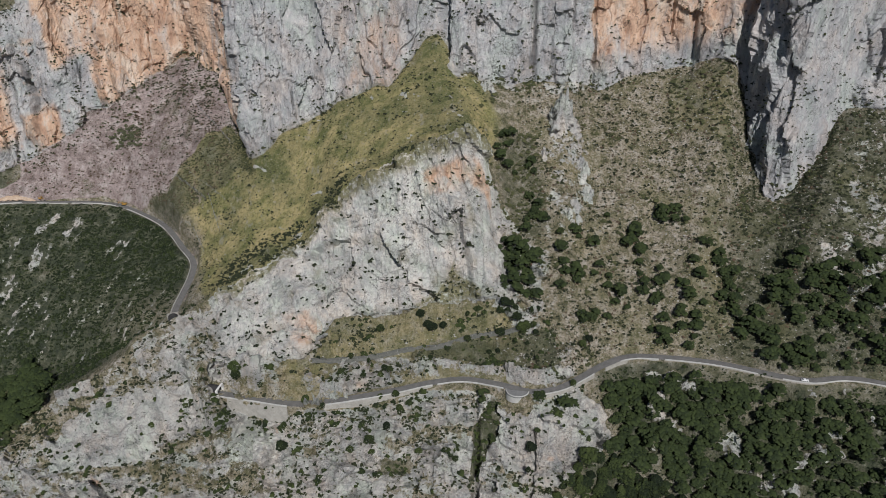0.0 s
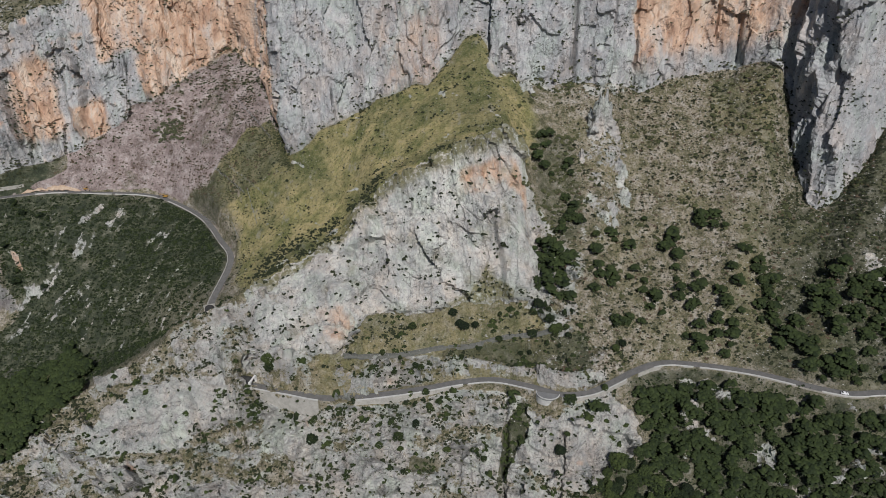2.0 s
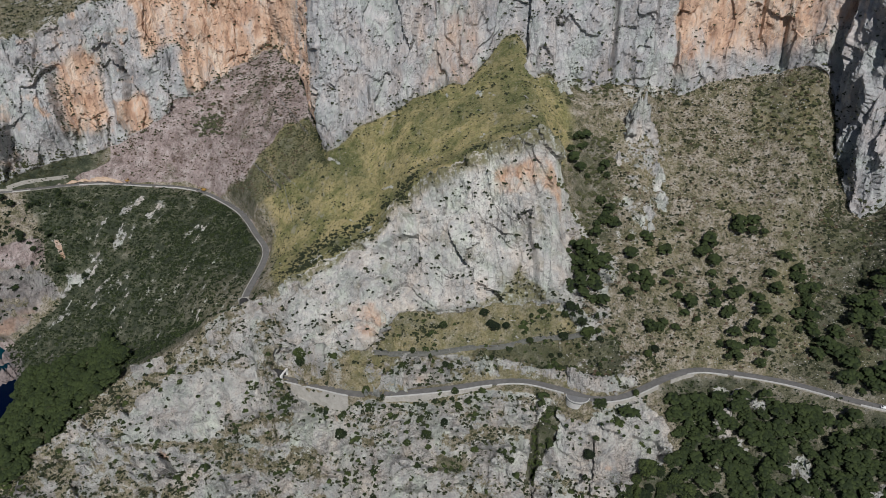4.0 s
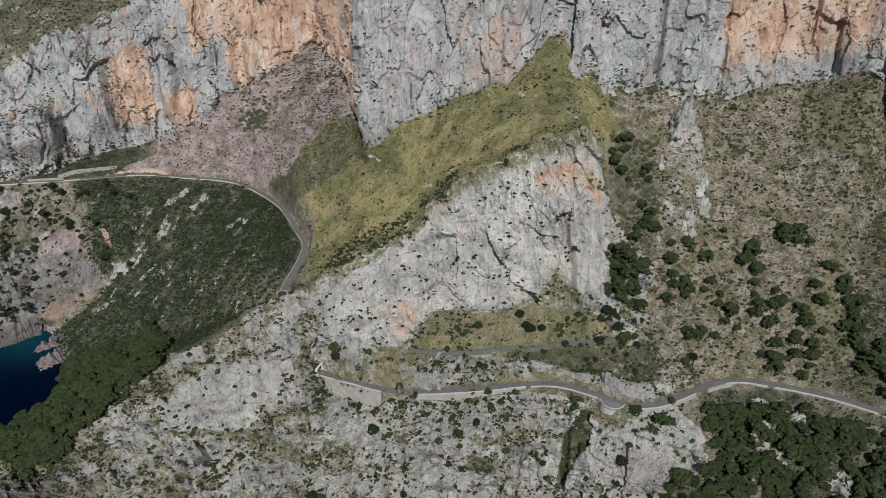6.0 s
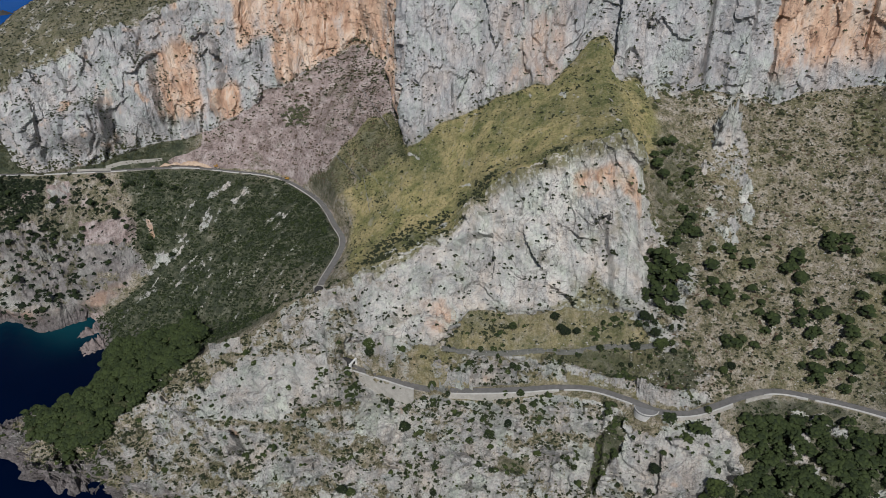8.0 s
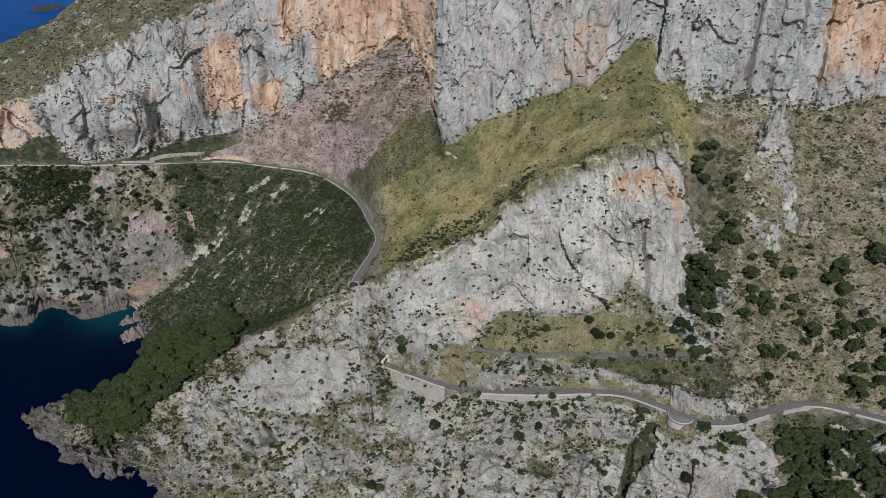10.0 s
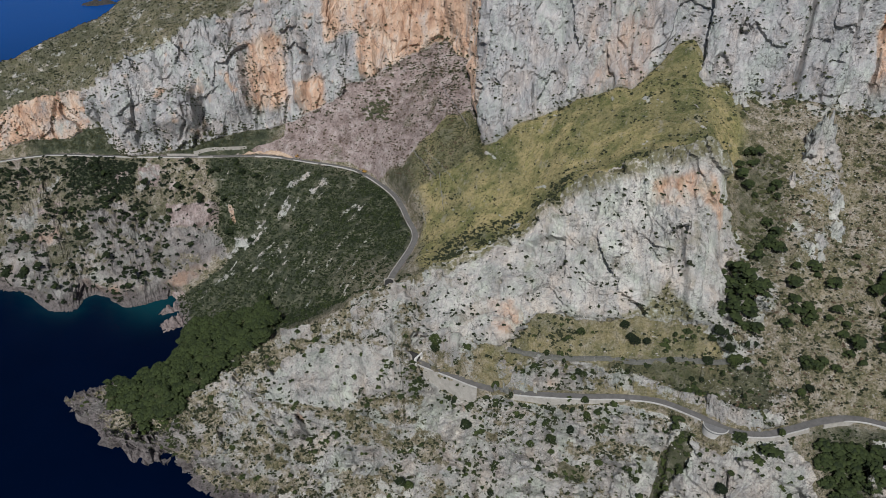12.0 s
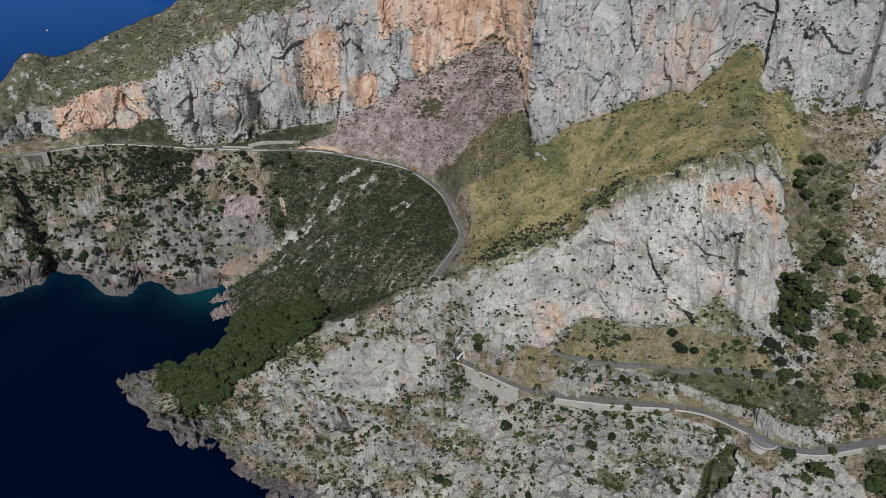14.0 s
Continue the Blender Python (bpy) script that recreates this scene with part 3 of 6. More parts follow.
# pale stone chutes on the valley sides: bearing and height on the slope of the upper and the lower end, half width
CHUTES = [(-49.0, 8.90, -52.6, 8.54, 5), (-43.0, 8.86, -44.3, 8.70, 8), (-47.2, 8.68, -47.8, 8.55, 4), (-30.8, 8.78, -32.2, 8.62, 4), (-29.5, 8.70, -30.4, 8.56, 4), (-32.6, 8.40, -33.6, 8.24, 4),
          (-35.1, 8.22, -36.3, 8.08, 5), (-34.0, 8.52, -34.9, 8.36, 3), (-31.8, 8.44, -32.4, 8.32, 3), (-37.2, 8.12, -38.4, 8.02, 4), (-26.5, 8.5, -27.8, 8.3, 3), (-54.6, 8.7, -55.4, 8.4, 4)]
gully_form = np.full((ROWS, COLS), -1.0)
for a0, s0, a1, s1, half in CHUTES:
    r = rows(7.6, 9.05)
    k0, k1 = (int(np.argmin(np.abs(AZ - a))) for a in (a0, a1))
    r0, r1 = (int(np.searchsorted(SEG + FRAC, q)) for q in (s0, s1))
    x0, y0, x1, y1 = X[r0, k0], Y[r0, k0], X[r1, k1], Y[r1, k1]
    f = (((X[r] - x0) * (x1 - x0) + (Y[r] - y0) * (y1 - y0)) / ((x1 - x0) ** 2 + (y1 - y0) ** 2)).clip(0, 1)
    near = np.hypot(X[r] - x0 - f * (x1 - x0), Y[r] - y0 - f * (y1 - y0)) / half
    gully_form[r] = np.maximum(gully_form[r], 1.05 - 0.5 * near + 1.7 * patchy[r] + 1.1 * downhill[r] - 0.15)
rock = np.maximum(rock, band(S, 7.0, 8.97, 0.1) * (1 - smooth(-26, -23, ADEG)) * smooth(0.15, 0.75, gully_form) * 0.56)
cliff = band(S, 11.0, 12.02, 0.02)
face = band(S, 5.0, 6.0, 0.03) * band(ADEG, -22, 5.6, 0.7)
lower = rock * band(S, 0.5, 5.9, 0.2) * (1 - face)

# relief: buttresses, blocks, columns, clefts, benches
NRM = normals(X, Y, Z)


def blocks(n, q):
    """Noise broken into flat treads and sharp risers."""
    k = n / q
    f = np.floor(k)
    return (f + smooth(0.62, 1.0, k - f)) * q


def facets(x, y, z, seed=0, bend=0.35):
    """Angular broken rock: every cell is a tilted plane, with a sharp step to the next one. About -1 to 1."""
    w = fbm(x * 0.9 + seed, y * 0.9, z * 0.9, 2, 0.5)
    p = [np.asarray(v, np.float32) + bend * o for v, o in zip((x, y, z), (w, np.roll(w, 37, axis=1), np.roll(w, 11, axis=0)))]
    cell = [np.floor(v).astype(np.int32) for v in p]
    best, value = np.full(p[0].shape, 1e9, np.float32), np.zeros(p[0].shape, np.float32)
    for i in (-1, 0, 1):
        for j in (-1, 0, 1):
            for k in (-1, 0, 1):
                h = PERM[PERM[PERM[(cell[0] + i + seed) & 255] + ((cell[1] + j) & 255)] + ((cell[2] + k) & 255)]
                h2 = PERM[h + 91]
                d = [v - (c + o + 0.5 + 0.45 * g[h2]) for v, c, o, g in zip(p, cell, (i, j, k), (GX, GY, GZ))]
                far = d[0] ** 2 + d[1] ** 2 + d[2] ** 2
                new_value = 0.55 * GX[PERM[h + 13]] + 0.75 * (d[0] * GX[h] + d[1] * GY[h] + d[2] * GZ[h])
                near = far < best
                best, value = np.where(near, far, best), np.where(near, new_value, value)
    return value


relief = np.zeros((ROWS, COLS))
r = rows(10.85, 12.15)
x, y, z, a, s_ = X[r], Y[r], Z[r], ADEG[r], S[r]
fine = fbm(x / 5.0, y / 5.0, z / 6, 4, 0.68, True)
crack = np.exp(-(fbm(x / 26 + 3.3, y / 26, z / 170, 2) / 0.028) ** 2) * smooth(-0.1, 0.25, fbm(x / 50, y / 50, z / 50 + 7, 2))
ruff = smooth(-0.15, 0.4, fbm(x / 40 + 2, y / 40, z / 60, 3))
calm = 1 - 0.4 * smooth(-18, -16.5, a)
part_relief = calm * (fbm(x / 60, y / 60, z / 75, 3) * 17 + facets(x / 26, y / 26, z / 52, 3) * 7) + (0.45 + 0.55 * ruff) * (1 - 0.5 * smooth(26, 28, a)) * (facets(x / 11, y / 11, z / 21, 5) * 3.4 + fine * 0.8) + facets(x / 5, y / 5, z / 8, 9) * 0.9 * (1 - 0.75 * smooth(26, 28, a)) + fine * 0.3 - crack * 5 + smooth(22, 24, a) * facets(x / 12, y / 12, z / 34, 21) * 5
warp = fbm(x / 14, y / 14, z / 25, 3)
# towers standing out of the cliffs: edge bearing, width, amount, up to
for a0, w0, out, s1 in [(-25.3, 5.0, 12, 11.55), (-32.5, 1.2, 13, 11.32), (-34.6, 3.0, 9, 11.8), (-38.5, 5.0, 15, 11.6), (-29.9, 1.5, 8, 11.9), (-43.2, 1.5, 7, 11.8), (-45.4, 1.2, 6, 11.8), (-24.4, 1.2, 5, 11.5),
                        (10.4, 2.2, 6, 11.9), (3.0, 1.8, 5, 11.5)]:
    at = a + warp * 0.5
    out, base = (out * 1.7, smooth(11.04, 11.3, s_)) if a0 < -28 else (out, 1.0)
    part_relief += base * out * smooth(a0 - w0, a0 - w0 * 0.45, at) * (1 - smooth(a0 - 0.16, a0 + 0.16, at)) * (1 - smooth(s1 - 0.2, s1, s_))
relief[r] += cliff[r] * part_relief * (1 - 0.55 * band(a, 27.6, 30.8, 0.4))

r = rows(4.8, 6.15)
x, y, z, a, s_ = X[r], Y[r], Z[r], ADEG[r], S[r]
tilt = x / 1.0 + z * 0.45
ruff = smooth(-0.1, 0.4, fbm(x / 30 + 2, y / 30, z / 30, 3)) * (1 - 0.5 * band(a, -8, 4, 1))
part_relief = fbm(tilt / 30, y / 30, z / 40, 3) * 9 + facets(tilt / 22, y / 22, z / 40, 7) * 6 + (0.3 + 0.7 * ruff) * (facets(tilt / 8.5, y / 8.5, z / 13, 2) * 2.8 + fbm(x / 4, y / 4, z / 6, 3, 0.68, True) * 0.7) + facets(tilt / 4, y / 4, z / 6, 12) * 0.7
part_relief -= np.exp(-(fbm(tilt / 22, y / 22, z / 60, 2) / 0.016) ** 2) * 1.6
# a separate slab stands out at the face's lower end, and the foot is hollowed beside it
part_relief += 6 * band(a + (s_ - 5.3) * 3 + wob[r] * 0.3, 2.0, 6, 0.15) * (1 - smooth(5.42, 5.6, s_))
part_relief -= 4 * band(a + wob[r] * 0.4, -10.5, 2, 1.0) * band(s_, 5.0, 5.3, 0.1)
relief[r] += face[r] * part_relief

r = rows(0.3, 6.1)
x, y, z = X[r], Y[r], Z[r]
stepped = z / 9.0 + fbm(x / 34, y / 34, z / 34, 3) * 2.0
relief[r] += lower[r] * ((smooth(0.0, 0.3, stepped % 1) - stepped % 1) * 9 + facets(x / 24, y / 24, z / 13, 4) * 10 + facets(x / 10, y / 10, z / 6, 6) * 4.2 + facets(x / 4.5, y / 4.5, z / 3.5, 8) * 1.2 + (0.25 + smooth(0.15, -0.3, bands[r])) * fbm(x / 5, y / 5, z / 4, 4, 0.68, True) * 1.3) * (1 - 0.55 * slab_low[r])

r = rows(7.7, 9.05)
x, y, z = X[r], Y[r], Z[r]
spurs = fbm(ADEG[r] / 3.2, S[r] * 0.4, z / 200, 3, 0.5, True)
relief[r] += (1 - smooth(-46, -30, ADEG[r])) * band(S[r], 8.0, 8.95, 0.12) * (spurs * 5 + 9 * smooth(8.0, 8.09, S[r]) * (1 - smooth(8.1, 8.5, S[r])) * (1 - smooth(-44, -38, ADEG[r])) + west_slab[r] * blocks(fbm(x / 13 + 8, y / 13, z / 22, 3, 0.6), 0.2) * 12 + 0.55 * blocks(fbm(x / 20 + 3, y / 20, z / 14, 3, 0.6), 0.22) * 13 - 1.5 * smooth(0.2, 0.5, gully_form[r]) + rock[r] * (blocks(fbm(x / 16, y / 16, z / 12, 4, 0.6), 0.2) * 10 + fbm(x / 5, y / 5, z / 5, 3, 0.68, True) * 1.6))

# single clefts: bearing, half width in degrees, depth in metres, from, to
for a0, w0, deep, s0, s1 in [(0.62, 0.16, 7, 11.0, 11.45), (7.6, 0.15, 8, 11.05, 12), (10.6, 0.12, 6, 11.1, 12), (12.1, 0.12, 5, 11, 11.8), (17.8, 0.12, 6, 11.2, 12), (19.4, 0.2, 5, 11, 11.35),
                             (23.2, 0.35, 9, 11, 12), (3.3, 0.28, 7, 1.0, 2.9), (-16.4, 0.22, 8, 1.2, 2.6), (-14.0, 0.15, 4, 1.6, 2.6), (-24.2, 0.25, 5, 2.5, 4.6), (-23.6, 0.15, 4, 2.4, 4.2), (4.0, 0.16, 5, 5.1, 5.55),
                             (-38.15, 0.4, 9, 11.05, 11.5), (-44.7, 0.25, 8, 11.1, 12), (-34.3, 0.25, 8, 11.05, 11.8), (-20.0, 0.14, 5, 1.4, 2.7), (-10.5, 0.14, 5, 1.5, 2.5), (-27.5, 0.2, 6, 2.6, 4.5), (-1.5, 0.14, 4, 1.4, 2.4), (9.5, 0.12, 5, 1.5, 2.6), (-30.5, 0.3, 5, 1.5, 3.5), (-36, 0.3, 5, 1.2, 3.0)]:
    r = rows(s0 - 0.2, s1 + 0.2)
    lean = (Z[r] - 0.5 * (Z[r].min() + Z[r].max())) * 0.004 + wob[r] * 0.12
    relief[r] -= deep * np.exp(-((ADEG[r] - a0 + lean) / w0) ** 2) * band(S[r], s0, s1, 0.08)
soil = 1 - np.clip(cliff + face + lower, 0, 1)
relief += soil * (wob * 2.0 + fbm(X / 7, Y / 7, Z / 7, 4, 0.68) * 1.5)
relief = relief * smooth(0.3, 1.2, S) * (1 - 0.93 * band(S, 2.93, 4.02, 0.05) * smooth(-23, -21.5, ADEG))
relief = relief + (rng.random((ROWS, COLS)) - 0.5) * (0.8 * rock * (1 - 0.7 * np.maximum(cliff, face)) + 0.3 * (1 - cliff)) * smooth(0.9, 1.2, S) * (1 - band(S, 2.95, 4.02, 0.03))
SHIFT = NRM * relief[..., None]
# the ground at the foot and the brow of a wall moves out with the wall
for s0, s1, s2 in ((11.04, 10.3, 11.04), (11.96, 12.5, 11.96), (5.04, 4.55, 5.04)):
    k = int(np.searchsorted(SEG + FRAC, s0))
    r = rows(min(s1, s2), max(s1, s2))
    moved = SHIFT[k]
    ease = np.exp(-0.5 * (np.arange(-24, 25) / 9) ** 2)
    moved = np.stack([np.convolve(np.pad(moved[:, c], 24, mode="edge"), ease / ease.sum(), mode="valid") for c in range(3)], -1)
    w = smooth(0, 1, (S[r] - s1) / (s2 - s1)) * (1 if s0 > 6 else face[k])
    SHIFT[r] += moved[None] * w[..., None] * np.array([1, 1, 0.35]) * (1 - np.maximum(cliff, face)[r])[..., None]
X, Y, Z = X + SHIFT[..., 0], Y + SHIFT[..., 1], Z + SHIFT[..., 2]


# ---- roads cut into the land ----
def path_of(table, gap=1.5):
    """Even points along a guide line, rounded through its corners."""
    pts = [polar(*p) for p in table]
    pts = [pts[0] * 2 - pts[1]] + pts + [pts[-1] * 2 - pts[-2]]
    out = []
    for i in range(1, len(pts) - 2):
        p0, p1, p2, p3 = pts[i - 1:i + 3]
        n = max(2, int((p2 - p1).length / gap))
        for j in range(n):
            f = j / n
            out.append(0.5 * (2 * p1 + (p2 - p0) * f + (2 * p0 - 5 * p1 + 4 * p2 - p3) * f ** 2 + (3 * p1 - p0 - 3 * p2 + p3) * f ** 3))
    return np.array([list(p) for p in out + [pts[-2]]])


PATH_A, PATH_B = path_of(ROAD_A), path_of(ROAD_B)


def carve(X, Y, Z, path, half, soft, smin, smax):
    ok = (S > smin) & (S < smax)
    idx = np.nonzero(ok.ravel())[0]
    px, py = X.ravel()[idx], Y.ravel()[idx]
    best, bz = np.full(len(idx), 1e9), np.zeros(len(idx))
    for x, y, z in path[::2]:
        d = (px - x) ** 2 + (py - y) ** 2
        near = d < best
        best[near], bz[near] = d[near], z
    w = 1 - smooth(half, half + soft, np.sqrt(best))
    zf = Z.ravel()
    zf[idx] = zf[idx] * (1 - w) + (bz - 0.12) * w
    full = np.zeros(Z.size)
    full[idx] = w
    return zf.reshape(Z.shape), full.reshape(Z.shape)


at_bay = band(S, 3.1, 3.9, 0.02) * (np.abs(ADEG - 7.35) < 1.3)
Z = np.where(at_bay > 0.5, 74.9, Z)
Z, on_a = carve(X, Y, Z, PATH_A, 3.1, 2.6, 3.04, 5.0)
Z, on_b = carve(X, Y, Z, PATH_B, 2.8, 5.0, 6.4, 11.0)
# a ravine under the viaduct
dist = np.hypot(X, Y)
Z = Z - 17 * band(ADEG, -56.3, -53.6, 0.35) * band(dist, 740, 798.3, 1.0) * (S < 9.6) * (S > 7.9) * smooth(12, 30, Z)
# the cove's water
inlet = region([(-48, 7.6), (-45.1, 7.66), (-43.9, 7.72), (-43.3, 7.86), (-43.6, 7.97), (-45.2, 7.99), (-48, 7.99)], 0.12, 0.3)
Z = Z * (1 - inlet) + np.minimum(Z, -3) * inlet
keep_clear = np.maximum(np.maximum(on_a, on_b), band(S, 2.9, 3.95, 0.05) * (np.abs(ADEG - 7.35) < 1.5))
rock = rock * (1 - 0.6 * keep_clear)

# plant cover and stains
grass = band(S, 5.9, 11.0, 0.05) * band(ADEG + wob, -21.4, 4.2, 0.5) + band(S, 4.0, 5.0, 0.1) * band(ADEG + wob, -16, 8, 1) * 0.5
grass = np.maximum(grass, band(S, 12.0, 13.9, 0.1) * 0.3)
grass = np.maximum(grass, east * band(S, 4.0, 11, 0.1) * 0.2 * smooth(-0.1, 0.5, wob))
grass = np.maximum(np.maximum(grass, lower * 0.25), np.maximum(0.55 * meadow_low, 0.3 * east_green))
scree = scree_patch * band(S, 9.6, 11.2, 0.15)
scree = np.maximum(scree, east * band(S, 4.6, 11, 0.4) * smooth(8, 14, ADEG) * (0.22 + 0.25 * wob))
scree = np.maximum(scree, on_b * 0.4)
scree = np.maximum(scree, np.maximum(np.maximum(tan_flat * 0.9, 0.25 * meadow_low), beach))
scree = np.maximum(scree, 0.42 * np.exp(-((ADEG + 20.3 + wob * 0.4) / 0.5) ** 2 - ((S - 9.9) / 0.5) ** 2))
scree = np.maximum(scree, band(S, 8.1, 9.9, 0.2) * (1 - smooth(-40, -36, ADEG + wob)) * (0.32 + 0.7 * patchy))
ochre = cliff * (1.0 * band(ADEG + wob * 0.6, -25.4, -17.4, 0.3) + band(ADEG + wob * 0.6, -28.2, -25, 0.4) * smooth(11.38, 11.5, S) + 0.95 * band(ADEG + wob * 0.7, -34.6, -31.6, 0.5) * band(S, 11.15, 11.75, 0.1) + 0.9 * band(ADEG + wob * 0.7, -31, -28.8, 0.4) * (1 - smooth(11.2, 11.35, S))
                 + 0.95 * band(ADEG + wob * 1.3, 11.8, 23, 0.8) * smooth(0.0, 0.3, S - 11) + 0.9 * band(ADEG + wob * 0.3, -18.6, -15.9, 0.3) + 0.5 * band(ADEG + wob, -8, -3, 0.8) * (1 - smooth(11.3, 11.6, S))
                 + 0.75 * band(ADEG + wob, -53, -46.3, 0.6) + 0.65 * smooth(0.05, 0.45, patchy) * (ADEG < -28))
ochre = ochre + face * (0.75 * band(S + wob * 0.04, 5.66, 5.85, 0.04) * band(ADEG, -1.5, 4.3, 0.6) + 0.6 * band(ADEG + wob * 0.4 + (S - 5) * 3, -14, -11.6, 0.5) * band(S, 5.02, 5.4, 0.1) + 0.25 * smooth(0.2, 0.5, patchy))
for a0, s0, da, ds in ((-37.3, 8.40, 0.35, 0.12), (-42.2, 8.07, 1.8, 0.05), (-51.3, 8.45, 0.9, 0.05), (-48.5, 8.06, 2.0, 0.04), (-55.8, 8.1, 1.2, 0.08)):
    spot = np.exp(-((ADEG + wob * 0.5 - a0) / da) ** 2 - ((S + wob * 0.02 - s0) / ds) ** 2)
    ochre, rock = ochre + 1.2 * spot, np.maximum(rock, spot * 0.9)
ochre = ochre + band(S, 7.9, 8.3, 0.1) * (1 - smooth(-45, -43, ADEG)) * 0.12 + lower * 0.6 * smooth(0.3, 0.55, patchy)
lush = np.maximum(band(S, 6.2, 9.1, 0.2) * band(ADEG + wob, np.where(S < 7.95, -46, -38.5), -22.2, 0.4) * smooth(-0.9, 0.3, wob + 0.5) * (1 - 0.6 * smooth(-33, -25, ADEG + wob * 2) * (1 - smooth(7.2, 7.9, S))), band(S, 1.0, 3.0, 0.05) * smooth(0, 2, ADEG - WOOD_EDGE) * (0.7 + 0.8 * wob))
# darker brown-grey rock: low by the water, on the cape and western slopes
dark_rock = (1 - smooth(8, 30, Z + patchy * 18)) * (ADEG < -38)
dark_rock = np.maximum(dark_rock, band(S, 8.0, 8.8, 0.1) * (1 - smooth(-42, -38.5, ADEG + wob)) * (0.5 - 0.5 * patchy).clip(0, 0.8))
dark_rock = np.maximum(dark_rock, (1 - smooth(-46.5, -44, ADEG + wob)) * (S < 7) * 0.85)
dark_rock = np.maximum(dark_rock, west_slab * (0.7 - 0.8 * patchy).clip(0.35, 0.85))
lush = np.maximum(lush, band(S, 12.0, 13.9, 0.1) * (0.5 + 0.2 * smooth(-40, -46, ADEG) + 0.4 * wob))
lush = np.maximum(lush, np.maximum(0.72 * green_strip * (1 - scree.clip(0, 1)), np.maximum(0.8 * grey_strip, 0.9 * gully_low)))
lush = np.maximum(lush, np.maximum(np.maximum(0.5 * gully_wood, 0.5 * east_green), west_wood))
lush = np.maximum(lush, smooth(21, 28, ADEG + wob * 2) * band(S, 4.0, 11.0, 0.3) * (0.75 + 0.4 * wob))
lush = np.maximum(lush, band(S, 8.98, 11.0, 0.03) * band(ADEG + wob, -50.5, -33, 0.8))
lush = np.maximum(lush, band(S, 8.0, 9.0, 0.1) * (1 - smooth(-44, -40, ADEG)) * (0.42 + 0.6 * wob))
grass = grass * (1 - 0.85 * lush * (ADEG < -15)) * (1 - 0.5 * grey_strip)
grass_wedge = region([(-2.6, 4.9), (-2.5, 5.03), (-0.6, 5.08), (0.9, 5.26), (2.0, 5.12), (3.4, 5.06), (3.6, 4.9)], 0.15)
grass = np.maximum(grass, face * np.maximum(1.0 * grass_wedge, 0.45 * smooth(0.1, 0.45, patchy + 0.4 * bands)))
COVER = np.stack([rock, grass, scree, np.ones_like(rock)], -1).clip(0, 1)
OCHRE = ochre.clip(0, 1)


def sheet(name, mask, mat, label, category, smooth_faces):
    """The faces of the land under the mask as one mesh."""
    used = np.zeros((ROWS, COLS), bool)
    used[:-1, :-1] |= mask
    used[1:, :-1] |= mask
    used[:-1, 1:] |= mask
    used[1:, 1:] |= mask
    num = np.full((ROWS, COLS), -1, np.int64)
    num[used] = np.arange(used.sum())
    r, c = np.nonzero(mask)
    quads = np.stack([num[r, c], num[r, c + 1], num[r + 1, c + 1], num[r + 1, c]], -1).astype(np.int32)
    me = bpy.data.meshes.new(name)
    me.vertices.add(int(used.sum()))
    me.vertices.foreach_set("co", np.stack([X[used], Y[used], Z[used]], -1).ravel().astype(np.float32))
    me.loops.add(quads.size)
    me.loops.foreach_set("vertex_index", quads.ravel())
    me.polygons.add(len(quads))
    me.polygons.foreach_set("loop_start", np.arange(0, quads.size, 4, dtype=np.int32))
    me.polygons.foreach_set("use_smooth", np.full(len(quads), smooth_faces))
    me.update(calc_edges=True)
    cov = me.attributes.new("cover", "FLOAT_COLOR", "POINT")
    cov.data.foreach_set("color", COVER[used].ravel().astype(np.float32))
    for key, values in (("ochre", OCHRE), ("lush", lush.clip(0, 1)), ("dark_rock", dark_rock)):
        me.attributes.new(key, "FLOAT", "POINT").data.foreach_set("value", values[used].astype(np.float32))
    me.materials.append(mat)
    return tagged(new(name, me), label, category, kind="structure")


fs, fa = S[:-1, :-1], ADEG[:-1, :-1]
is_cliff = (fs >= 11) & (fs < 12)
is_face = (fs >= 5) & (fs < 6) & (fa > -21) & (fa < 5.2)
sheet("ground", ~(is_cliff | is_face), GROUND, "steep mountain ground with grass, scrub, scree and bare limestone", "ground", False)
sheet("cliff_1", is_cliff & (fa < -17.2), CLIFF_ROCK, "tall grey limestone cliff with broad orange stains above the coast road", "cliff", False)
sheet("cliff_2", is_cliff & (fa >= -17.2) & (fa < 0.5), CLIFF_ROCK, "sheer pale grey limestone buttress above the grassy slope", "cliff", False)
sheet("cliff_3", is_cliff & (fa >= 0.5), CLIFF_ROCK, "grey and orange limestone cliff with dark vertical cracks", "cliff", False)
sheet("rock_face", is_face, ROCK, "broad pale limestone rock face rising to a blunt peak", "rock face", False)

